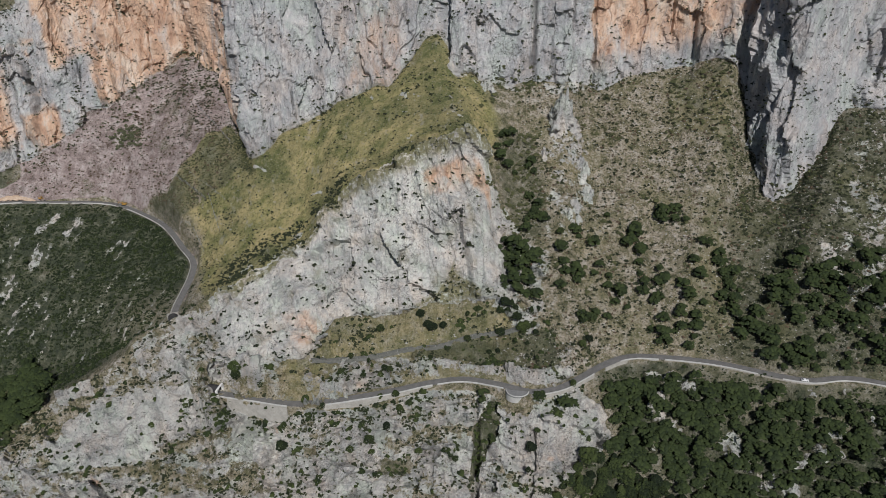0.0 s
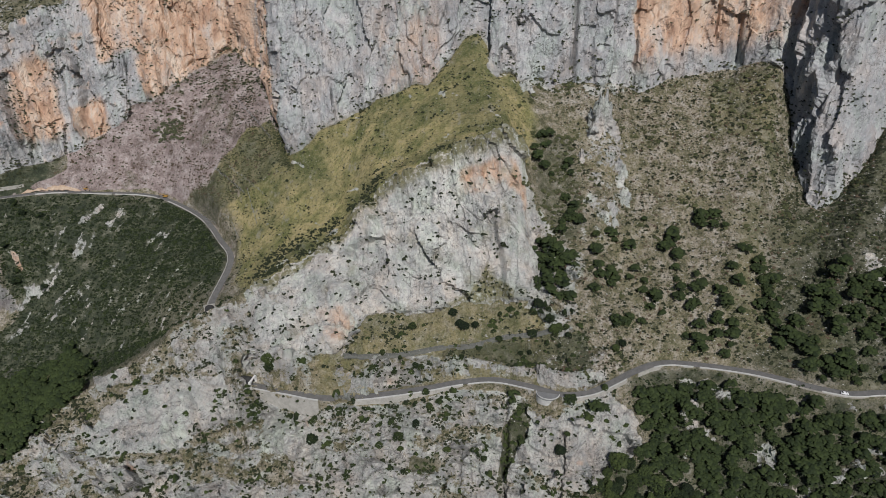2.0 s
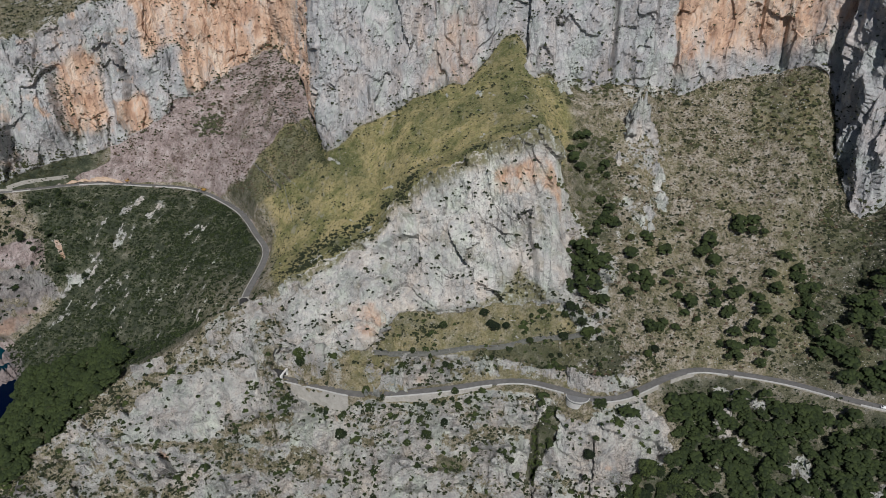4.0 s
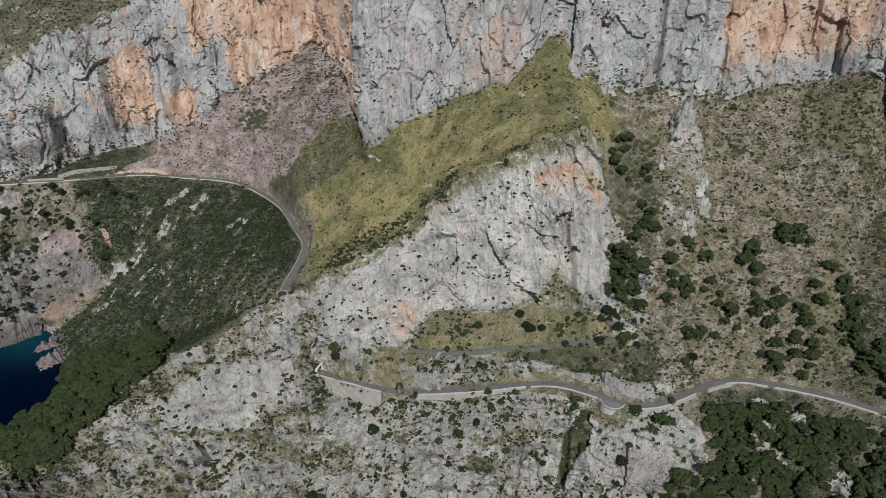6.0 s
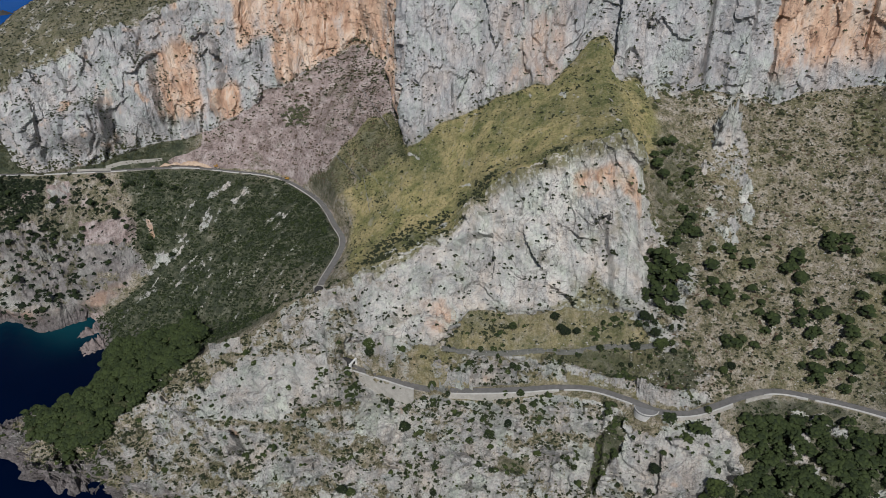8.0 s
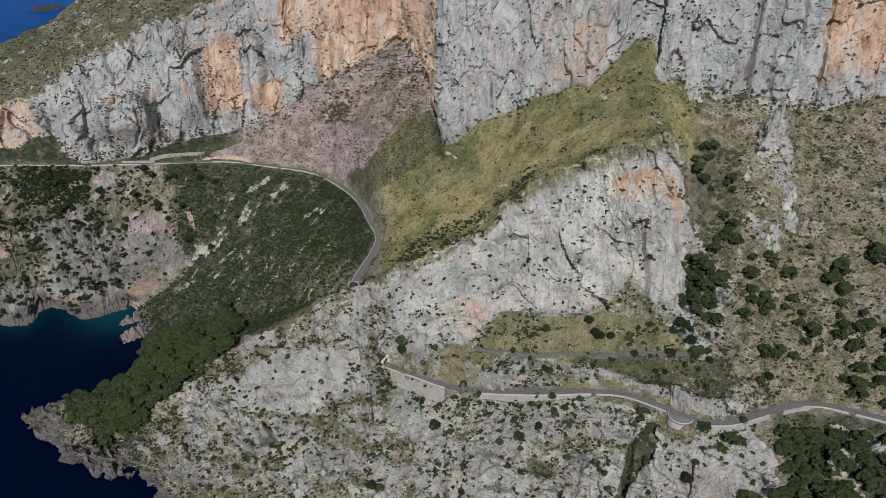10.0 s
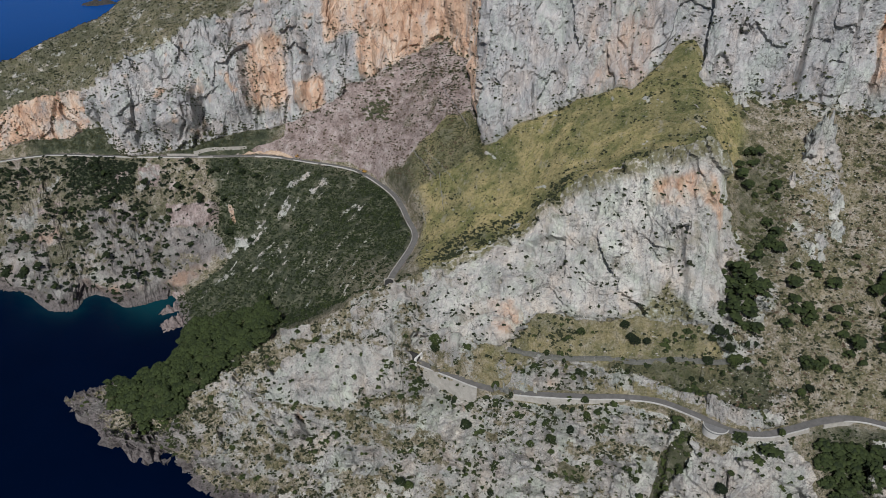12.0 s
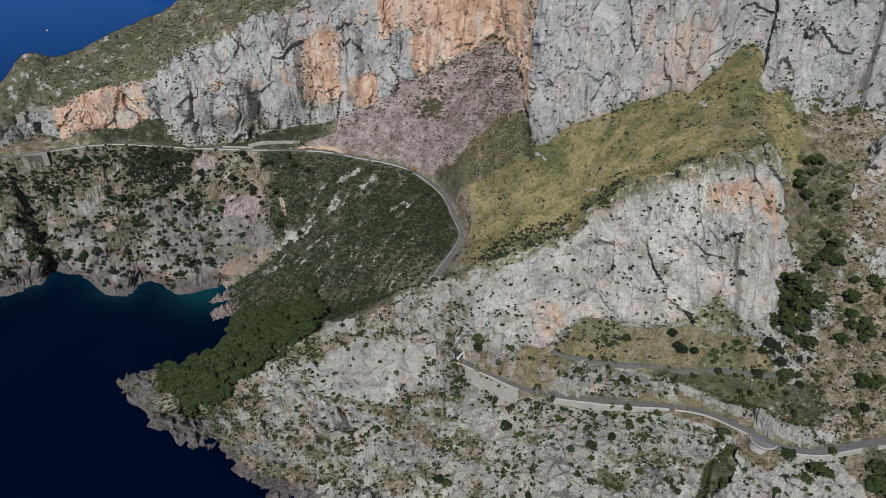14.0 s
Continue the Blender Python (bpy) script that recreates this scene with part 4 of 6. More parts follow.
# ---- sea ----
def sea():
    gx = np.concatenate([np.linspace(-4800, -900, 14)[:-1], np.arange(-900, 100, 9), np.linspace(100, 4800, 14)])
    gy = np.concatenate([np.linspace(-4800, 250, 14)[:-1], np.arange(250, 820, 9), np.linspace(820, 4900, 24)])
    wx, wy = np.meshgrid(gx, gy)
    h, w = wx.shape
    i = np.arange(h * w).reshape(h, w)
    quads = np.stack([i[:-1, :-1], i[:-1, 1:], i[1:, 1:], i[1:, :-1]], -1).reshape(-1, 4)
    me = bpy.data.meshes.new("water")
    me.from_pydata(np.stack([wx, wy, 0 * wx], -1).reshape(-1, 3).tolist(), [], quads.tolist())
    d = np.full(wx.shape, 1e9)
    for p in path_of([q for q in FAR_SHORE if -60 < q[0] < -43.5], 4):
        d = np.minimum(d, np.hypot(wx - p[0], wy - p[1]))
    cove = polar(-44.6, 606, 0)
    shallow = 0.35 * np.exp(-d / 9) + 0.5 * np.exp(-(np.hypot(wx - cove.x, wy - cove.y) / 26) ** 2)
    for name, v in (("shallow", shallow.clip(0, 1)), ("sky_sheen", smooth(700, 2300, np.hypot(wx, wy)))):
        me.attributes.new(name, "FLOAT", "POINT").data.foreach_set("value", v.ravel().astype(np.float32))
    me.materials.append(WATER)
    return tagged(new("water", me), "deep dark blue sea with a calm surface", "sea", kind="structure")


sea()


# ---- road surfaces and walls ----
def ribbon(name, path, offs, mat, parent=None, close=False, label="", category="", kind=""):
    """A section of (sideways, up) points swept along a path."""
    path = np.asarray(path)
    d = np.gradient(path[:, :2], axis=0)
    d /= np.linalg.norm(d, axis=1, keepdims=True)
    side = np.stack([-d[:, 1], d[:, 0]], -1)
    n, k = len(path), len(offs)
    verts = np.concatenate([np.stack([path[:, 0] + side[:, 0] * o, path[:, 1] + side[:, 1] * o, path[:, 2] + u], -1)[:, None] for o, u in offs], 1).reshape(-1, 3)
    faces = []
    for i in range(n - 1):
        for j in range(k if close else k - 1):
            j2 = (j + 1) % k
            faces.append((i * k + j, i * k + j2, (i + 1) * k + j2, (i + 1) * k + j))
    if close:
        faces += [tuple(range(k))[::-1], tuple((n - 1) * k + j for j in range(k))]
    me = bpy.data.meshes.new(name)
    me.from_pydata(verts.tolist(), [], faces)
    me.update()
    me.materials.append(mat)
    ob = new(name, me)
    if parent:
        ob.parent = parent
    return tagged(ob, label, category, kind=kind)


ribbon("road_1", PATH_A, [(-2.45, -0.3), (-2.45, 0.02), (0, 0.07), (2.45, 0.02), (2.45, -0.3)], ASPHALT, label="narrow grey asphalt coast road cut into the slope", category="road", kind="structure")
ribbon("road_2", PATH_B, [(-2.2, -0.3), (-2.2, 0.02), (0, 0.07), (2.2, 0.02), (2.2, -0.3)], ASPHALT, label="narrow grey asphalt coast road curving round the valley", category="road", kind="structure")


# ---- planting helpers ----
def octa(rs, n, rough=0.35):
    """n uneven eight-sided tufts round the origin, as (n, 6, 3)."""
    base = np.array([(1, 0, 0), (0, 1, 0), (-1, 0, 0), (0, -1, 0), (0, 0, 1), (0, 0, -0.8)], float)
    v = base[None] * (1 + rs.uniform(-rough, rough, (n, 6, 1)))
    ang = rs.uniform(0, 6.283, n)
    c, s_ = np.cos(ang), np.sin(ang)
    x, y = v[..., 0] * c[:, None] - v[..., 1] * s_[:, None], v[..., 0] * s_[:, None] + v[..., 1] * c[:, None]
    return np.stack([x, y, v[..., 2] + rs.uniform(-0.2, 0.2, (n, 6))], -1)


OCTA_FACES = np.array([(0, 1, 4), (1, 2, 4), (2, 3, 4), (3, 0, 4), (1, 0, 5), (2, 1, 5), (3, 2, 5), (0, 3, 5)])


def tri_mesh(name, verts, faces, mat):
    me = bpy.data.meshes.new(name)
    me.vertices.add(len(verts))
    me.vertices.foreach_set("co", np.asarray(verts, np.float32).ravel())
    me.loops.add(len(faces) * 3)
    me.loops.foreach_set("vertex_index", np.asarray(faces, np.int32).ravel())
    me.polygons.add(len(faces))
    me.polygons.foreach_set("loop_start", np.arange(0, len(faces) * 3, 3, dtype=np.int32))
    me.update(calc_edges=True)
    me.materials.append(mat)
    return me


def tuft_cloud(rs, centres, sizes, low=False):
    """Tufts of the given sizes at the centres: vertices and faces. low: tufts that sit on the ground have no underside."""
    n = len(centres)
    v = octa(rs, n) * np.asarray(sizes).reshape(n, 1, -1) + np.asarray(centres)[:, None]
    if low:
        v = v[:, :5]
        return v.reshape(-1, 3), (OCTA_FACES[None, :4] + (np.arange(n) * 5)[:, None, None]).reshape(-1, 3)
    f = OCTA_FACES[None] + (np.arange(n) * 6)[:, None, None]
    return v.reshape(-1, 3), f.reshape(-1, 3)


def crown_shape(rs, n, wide, high, shape):
    """Tuft centres and sizes for a crown: 'round' spreads, 'cone' tapers upwards."""
    d = rs.normal(size=(n, 3))
    d /= np.linalg.norm(d, axis=1, keepdims=True)
    d[:, 2] = np.where(d[:, 2] < -0.35, -d[:, 2], d[:, 2])
    r = rs.uniform(0.62, 1.0, (n, 1)) ** 0.6
    lobes = 1 + 0.22 * np.sin(np.arctan2(d[:, 1], d[:, 0]) * rs.integers(2, 5) + rs.uniform(0, 6)) + rs.uniform(-0.1, 0.1, n)
    c = d * r
    c[:, 0] *= wide * lobes
    c[:, 1] *= wide * lobes
    if shape == "cone":
        c[:, :2] *= (1.05 - 0.75 * np.clip((c[:, 2:3] + 0.4) / 1.4, 0, 1))
    c[:, 2] *= high
    s_ = rs.uniform(0.75, 1.35, n) * wide * 2.6 / math.sqrt(n)
    return c, np.stack([s_, s_, s_ * 0.85], -1)


def limb(v, f, p, q, r0, r1, sides=6):
    p, q = np.asarray(p, float), np.asarray(q, float)
    d = (q - p) / np.linalg.norm(q - p)
    u = np.cross(d, (0.3, 0.9, 0.1))
    u /= np.linalg.norm(u)
    w = np.cross(d, u)
    b = len(v)
    for c, r in ((p, r0), (q, r1)):
        for k in range(sides):
            t = k * 6.2832 / sides
            v.append(c + (u * math.cos(t) + w * math.sin(t)) * r)
    for k in range(sides):
        k2 = (k + 1) % sides
        f += [(b + k, b + k2, b + sides + k2), (b + k, b + sides + k2, b + sides + k)]


def tree_model(seed, wide, high, lift, shape, mat, name, label):
    """A tree with a forked trunk and a crown of many tufts, standing at the origin."""
    rs = np.random.default_rng(seed)
    root = tagged(new(name), label, "tree", "trees on the mountain slope")
    v, f = [], []
    top = np.array([rs.uniform(-0.4, 0.4), rs.uniform(-0.4, 0.4), lift])
    limb(v, f, (0, 0, -1.2), top * 0.6, 0.26, 0.19)
    limb(v, f, top * 0.6, top + (0, 0, high * 0.5), 0.19, 0.06)
    for k in range(5):
        t = k * 1.26 + rs.uniform(-0.3, 0.3)
        limb(v, f, top * (0.6 + 0.08 * k), top + np.array([math.cos(t) * wide * 0.6, math.sin(t) * wide * 0.6, high * rs.uniform(0.1, 0.5)]), 0.11, 0.03, 5)
    trunk = new("trunk", tri_mesh("trunk", v, f, BARK))
    trunk.parent = root
    c, s_ = crown_shape(rs, 230, wide, high, shape)
    c[:, 2] += lift + high * 0.35
    crown = new("crown", tri_mesh("crown", *tuft_cloud(rs, c, s_, True), mat))
    crown.parent = root
    return root


# ---- where plants stand ----
prng = np.random.default_rng(11)
cellx = np.hypot(np.gradient(X, axis=1), np.gradient(Y, axis=1))
celly = np.sqrt(np.gradient(X, axis=0) ** 2 + np.gradient(Y, axis=0) ** 2 + np.gradient(Z, axis=0) ** 2)
AREA = cellx * celly
clump = clump0
dry_land = (Z > 2.0) & (ADEG > -70) & (ADEG < 46) & (keep_clear < 0.35) & (S < 13.4)


flatness = np.abs(normals(X, Y, Z)[..., 2])
for _ in range(2):
    flatness[1:-1, 1:-1] = (flatness[1:-1, 1:-1] * 2 + flatness[:-2, 1:-1] + flatness[2:, 1:-1] + flatness[1:-1, :-2] + flatness[1:-1, 2:]) / 6
ledge = smooth(0.42, 0.72, flatness)


def sow(density, apart, seed):
    """Row and column of plants, sown by a density per square metre and kept apart."""
    rs = np.random.default_rng(seed)
    pick = np.nonzero((rs.random(density.shape) < density * AREA * dry_land).ravel())[0]
    rs.shuffle(pick)
    seen, kept = set(), []
    for i in pick:
        key = (int(X.flat[i] // apart), int(Y.flat[i] // apart), int(Z.flat[i] // apart))
        if key not in seen:
            seen.add(key)
            kept.append(i)
    return np.array(kept, int)


def shrubs(name, label, density, radius, seed, mat, tufts=6, apart=1.0, flat=0.7):
    """Shrubs too many to count, as one mesh."""
    rs = np.random.default_rng(seed)
    at = sow(density, apart, seed)
    n = len(at)
    size = rs.uniform(radius[0], radius[1], n) * rs.uniform(0.7, 1.15, n)
    d = rs.normal(size=(n, tufts, 3))
    d /= np.linalg.norm(d, axis=2, keepdims=True)
    d[..., 2] = np.abs(d[..., 2]) * flat
    r_, c_ = np.unravel_index(at, X.shape)
    P = np.stack([X, Y, Z], -1)
    base = P[r_, c_]
    base = base + (P[np.minimum(r_ + 1, ROWS - 1), c_] - base) * rs.random((n, 1)) + (P[r_, np.minimum(c_ + 1, COLS - 1)] - base) * rs.random((n, 1))
    c = base[:, None] + d * (size * 0.62)[:, None, None] + np.array([0, 0, 0.1])
    s_ = np.repeat(size * 0.52, tufts) * rs.uniform(0.7, 1.25, n * tufts)
    ob = new(name, tri_mesh(name, *tuft_cloud(rs, c.reshape(-1, 3), np.stack([s_, s_, s_ * (flat + 0.25)], -1), True), mat))
    return tagged(ob, label, "shrubs", kind="stuff")


far_west = 1 - smooth(-30, -22, ADEG)
tower_edge = sum(np.exp(-((ADEG - a0 + wob * 0.4) / 0.45) ** 2) * band(S, 11.02, s1, 0.05) for a0, s1 in ((-25.3, 11.5), (-32.5, 11.3), (-38.3, 11.7), (-34.4, 11.6), (-44.8, 11.9), (-41.5, 11.4))) * smooth(-0.2, 0.2, clump)
d_right = east * band(S, 4.05, 11.0, 0.05)
shrubs("slope_scrub", "dark evergreen shrubs dotted over the stony slope", d_right * (0.055 + 0.08 * clump).clip(0.02, 1), (0.6, 1.8), 21, SHRUB, 4)
shrubs("green_bushes", "rounded fresh green bushes in the stony gullies", d_right * 0.05 * smooth(0.1, 0.35, clump) + east_green * (0.04 + 0.08 * clump).clip(0.005, 1) + gully_wood * 0.03 + 0.05 * band(ADEG, 3.5, 9, 0.8) * band(S, 5.5, 11, 0.2) * smooth(-0.2, 0.2, clump), (1.0, 2.4), 34, SAGE_WOOD, 7)
shrubs("shade_scrub", "dense dark scrub on the eastern slope below the buttress", smooth(21, 27, ADEG + wob) * band(S, 4.1, 11.0, 0.1) * (0.06 + 0.1 * clump).clip(0.01, 1), (0.7, 2.0), 39, SHRUB, 5)
shrubs("dry_scrub", "brown and olive dry shrubs on stony ground", d_right * 0.022 + band(S, 9.9, 11, 0.05) * band(ADEG, -33, -17.5, 0.5) * (0.05 + 0.12 * clump).clip(0.01, 1), (0.5, 1.5), 22, RUSSET, 5)
shrubs("cliff_scrub", "dark shrubs rooted in clefts of the cliffs", cliff * (0.03 * far_west * smooth(0.05, 0.35, clump) + 0.02 * smooth(-0.2, 0.3, clump) + 0.09 * smooth(0.25, 0.42, clump) + 0.006 + 0.1 * ledge * (1 - 0.8 * smooth(24, 27, ADEG)) + 0.12 * tower_edge + 0.03 * smooth(23, 26, ADEG) * smooth(-0.1, 0.3, clump)), (0.45, 1.6), 23, SHRUB, 5)
shrubs("face_scrub", "small round shrubs on the pale rock face", face * (0.006 + 0.05 * grass_wedge + 0.02 * smooth(0.0, 0.3, clump) + 0.08 * smooth(0.25, 0.42, clump) + 0.01 * ledge), (0.5, 1.8), 24, SHRUB)
shrubs("coast_scrub", "dark green shrubs between the rocks of the coast", band(S, 1.2, 5.0 + 0.85 * (ADEG < -22), 0.1) * (1 - smooth(-1, 1, ADEG - WOOD_EDGE)) * (0.035 + 0.05 * smooth(-22, -28, ADEG) + 0.18 * clump - 0.32 * bands).clip(0.003, 1) * (0.45 + 0.8 * ledge) * (1 - 0.85 * slab_low), (0.5, 1.9), 25, SHRUB, 4)
shrubs("coast_bushes", "large dense green bushes on ledges of the coast", band(S, 1.3, 4.9 + 0.95 * (ADEG < -22), 0.1) * (1 - smooth(-1, 1, ADEG - WOOD_EDGE)) * (0.0015 + 0.05 * smooth(0.16, 0.34, clump)) * (0.4 + 0.6 * ledge), (1.3, 2.9), 36, PINE, 9, 2.5)
shrubs("gully_bushes", "dense dark bushes in the clefts below the road", gully_low * 0.09 + grey_strip * (0.03 + 0.05 * clump).clip(0.01, 1) + 0.05 * np.exp(-((ADEG + 23.3) / 0.7) ** 2 - ((S - 2.75) / 0.25) ** 2), (0.8, 2.2), 38, PINE, 6)
shrubs("roadside_bushes", "green bushes along the foot of the roadside walls", band(S, 2.72, 2.95, 0.04) * band(ADEG, -23, 14, 0.5) * (0.02 + 0.1 * clump).clip(0.004, 1) + band(S, 4.06, 4.5, 0.1) * band(ADEG, -19, 4, 0.8) * (0.006 + 0.05 * clump).clip(0.002, 1), (0.9, 2.3), 43, PINE, 7, 1.6)
shrubs("sage_scrub", "grey-green low shrubs between the rocks", band(S, 1.2, 5.0, 0.1) * (1 - smooth(-1, 1, ADEG - WOOD_EDGE)) * (0.014 - 0.03 * clump).clip(0.003, 1) * (1 - 0.8 * slab_low) + d_right * 0.014, (0.5, 1.2), 26, SAGE, 5)
shrubs("valley_scrub", "dense dark green scrub on the valley side", band(S, 6.3, 9.1, 0.2) * band(ADEG + wob, np.where(S < 7.95, -46, -39), -22.4, 0.4) * (0.16 - 0.09 * smooth(-33, -25, ADEG) * (1 - smooth(7.2, 7.9, S)) + 0.3 * clump - 0.3 * downhill - 0.4 * smooth(0.3, 0.5, gully_form)).clip(0.0, 1), (0.8, 2.0), 27, PINE, 4, 0.9)
shrubs("west_scrub", "evergreen scrub on the slopes below the coast road", band(S, 8.05, 9.2, 0.1) * (1 - smooth(-44, -38, ADEG)) * ((0.04 + 0.14 * clump + 0.05 * smooth(8.6, 8.75, S) + 0.16 * west_wood).clip(0.0, 1) * (1 - 0.9 * tan_flat) * (1 - 0.8 * west_slab) * (1 - smooth(0.3, 0.5, gully_form)) + 0.02 * west_slab * ledge), (0.9, 3.2), 28, PINE, 6, 1.3)
shrubs("heath", "low grey-green heath on the headland", band(S, 12.0, 13.4, 0.1) * (ADEG < -28) * (0.06 + 0.1 * clump).clip(0.004, 1), (0.7, 2.0), 29, SHRUB, 3)
shrubs("scree_bushes", "small dark bushes scattered over the pinkish scree", band(S, 9.9, 11, 0.05) * band(ADEG, -33, -17.5, 0.5) * (0.02 + 0.08 * clump).clip(0.006, 1) + 0.3 * np.exp(-((ADEG + 24) / 0.7) ** 2 - ((S - 10.62) / 0.1) ** 2), (0.5, 1.4), 35, SHRUB, 5)
thicket = np.exp(-((ADEG + 24.6) / 0.75) ** 2 - ((S - 10.63) / 0.09) ** 2)
shrubs("scree_thicket", "olive-green thicket standing on the scree", 0.25 * thicket, (1.4, 3.0), 41, SAGE, 7)
shrubs("russet_thicket", "bare reddish-brown bushes on the scree", 0.05 * np.exp(-((ADEG + 23.6) / 1.6) ** 2 - ((S - 10.74) / 0.14) ** 2) * smooth(-0.1, 0.2, clump), (1.0, 2.2), 42, RUSSET, 6)
shrubs("strip_scrub", "fresh green scrub along the edge of the scree", green_strip * (0.2 + 0.3 * clump).clip(0.03, 1), (0.5, 1.3), 37, SAGE_WOOD, 4)
shrubs("grass_tussocks", "small olive tussocks in the grass", band(S, 6.0, 11.0, 0.05) * band(ADEG, -22, 4, 0.5) * (0.04 + 0.14 * clump).clip(0.008, 1) * (1 + 1.5 * band(ADEG + wob, -22, -17, 1)), (0.35, 1.05), 30, SHRUB, 4)
shrubs("meadow_bushes", "dark bushes along the edges of the meadow", band(S, 6.0, 11.0, 0.05) * band(ADEG, -22, 4, 0.5) * (0.004 + 0.05 * smooth(0.25, 0.45, clump)) + 0.3 * band(S, 6.02, 7.3, 0.15) * band(ADEG, -20, -8.5, 0.8) * smooth(0.0, 0.3, clump + 0.15), (0.7, 1.8), 31, SHRUB)
shrubs("under_wood", "low dark green bushes under the pines", smooth(0, 2, ADEG - WOOD_EDGE) * band(S, 1.0, 2.97, 0.05) * (0.09 + 0.1 * clump).clip(0.02, 1), (0.6, 1.7), 33, PINE, 5)
shrubs("foot_scrub", "dark shrubs along the foot of the cliffs", band(S, 10.7, 11.05, 0.04) * (0.04 + 0.06 * clump).clip(0, 1) + band(S, 9.1, 11.08, 0.04) * band(ADEG + wob * 0.5, -50, -35, 0.6) * (0.13 + 0.15 * clump).clip(0.02, 1), (0.8, 2.0), 32, SHRUB)


def stones(name, label, density, radius, seed, mat):
    """Loose angular stones, too many to count, as one mesh."""
    rs = np.random.default_rng(seed)
    at = sow(density, 0.8, seed)
    n = len(at)
    c = np.stack([X.flat[at], Y.flat[at], Z.flat[at]], -1) + rs.uniform(-0.6, 0.6, (n, 3)) * (1, 1, 0) + (0, 0, 0.1)
    size = rs.uniform(*radius, n) * rs.uniform(0.6, 1.3, n)
    v, f = tuft_cloud(rs, c, np.stack([size, size * rs.uniform(0.6, 1.1, n), size * 0.7], -1), True)
    return tagged(new(name, tri_mesh(name, v, f, mat)), label, "stones", kind="stuff")


LOOSE_STONE = plain("loose_limestone", (0.29, 0.28, 0.255), (0.46, 0.445, 0.41), 0.3, 0.95, 0.1)
PINK_STONE = plain("scree_stone", (0.24, 0.20, 0.19), (0.42, 0.37, 0.35), 0.3, 0.95, 0.1)
stones("slope_stones", "pale loose limestone scattered over the stony slope", d_right * (0.05 - 0.09 * clump).clip(0.01, 1), (0.25, 0.75), 61, LOOSE_STONE)
stones("scree_stones", "pinkish grey boulders of the scree", scree_patch * (0.05 + 0.1 * patchy).clip(0.01, 1), (0.25, 0.8), 62, PINK_STONE)
stones("ledge_stones", "loose grey stones between the shrubs of the coast", band(S, 1.2, 5.0, 0.1) * (1 - smooth(-1, 1, ADEG - WOOD_EDGE)) * (0.015 + 0.03 * patchy).clip(0.003, 1), (0.3, 0.9), 63, LOOSE_STONE)
stones("meadow_stones", "pale stones lying in the grass", (grass * (S > 6)).clip(0, 1) * band(ADEG, -22, 4, 0.5) * (0.012 + 0.05 * patchy).clip(0.003, 1), (0.2, 0.6), 64, LOOSE_STONE)

# ---- trees ----
MODELS = [tree_model(40 + k, w, h, lift, shape, PINE, "pine_tree", label) for k, (w, h, lift, shape, label) in enumerate([
    (2.4, 2.3, 2.2, "round", "round-crowned dark green pine on the mountain slope"),
    (1.9, 2.4, 1.8, "round", "small dense dark green pine on the mountain slope"),
    (2.9, 2.5, 2.6, "round", "broad dark green pine on the mountain slope"),
    (2.0, 3.4, 2.2, "cone", "tall tapering green pine on the mountain slope"),
    (1.5, 1.8, 1.3, "round", "young dark green pine on the mountain slope")])]
wood = smooth(-0.5, 1.0, ADEG + wob - WOOD_EDGE) * band(S, 1.0, 2.97, 0.03) * (0.03 + 0.08 * clump).clip(0.003, 0.06) * (1 - smooth(2.74, 2.8, S))
wood = wood + east * band(S, 4.08, 6.6, 0.25) * smooth(0.0, 0.35, clump + 0.05 + 0.012 * (ADEG - 15)) * 0.013
wood = wood + smooth(18, 23, ADEG) * band(S, 1.0, 2.8, 0.03) * 0.006
wood = wood + smooth(18, 27, ADEG) * band(S, 4.08, 6.2, 0.3) * (0.012 + 0.03 * clump).clip(0.002, 0.03)
wood = wood + gully_wood * 0.008 + band(ADEG + wob * 0.4, 5.2, 9.0, 0.5) * band(S, 4.6, 5.8, 0.3) * 0.014
wood = wood + band(S, 4.1, 4.9, 0.1) * band(ADEG, -20, 6, 1) * 0.0018 + band(S, 1.6, 2.95, 0.1) * band(ADEG, -24, 13, 1) * 0.0012
cape = cape_patch * (0.03 + 0.03 * smooth(-0.25, 0.1, clump))
stand = sow(wood, 3.0, 51)
order = np.argsort(np.hypot(X.flat[stand], Y.flat[stand]) + 60 * (S.flat[stand] < 3))
stand = stand[order]
for k, i in enumerate(stand[:300]):
    g = prng.uniform(0.7, 1.3) * (1.5 if S.flat[i] < 3 and ADEG.flat[i] > 13 else 1.0)
    m = pose(X.flat[i], Y.flat[i], Z.flat[i], prng.uniform(-4, 4), prng.uniform(-4, 4), prng.uniform(0, 360)) @ Matrix.Diagonal((g, g, g * prng.uniform(0.9, 1.15), 1))
    model = MODELS[prng.choice(5, p=[0.26, 0.26, 0.18, 0.1, 0.2])]
    t = copy_thing(model, m)
    t.matrix_basis = m
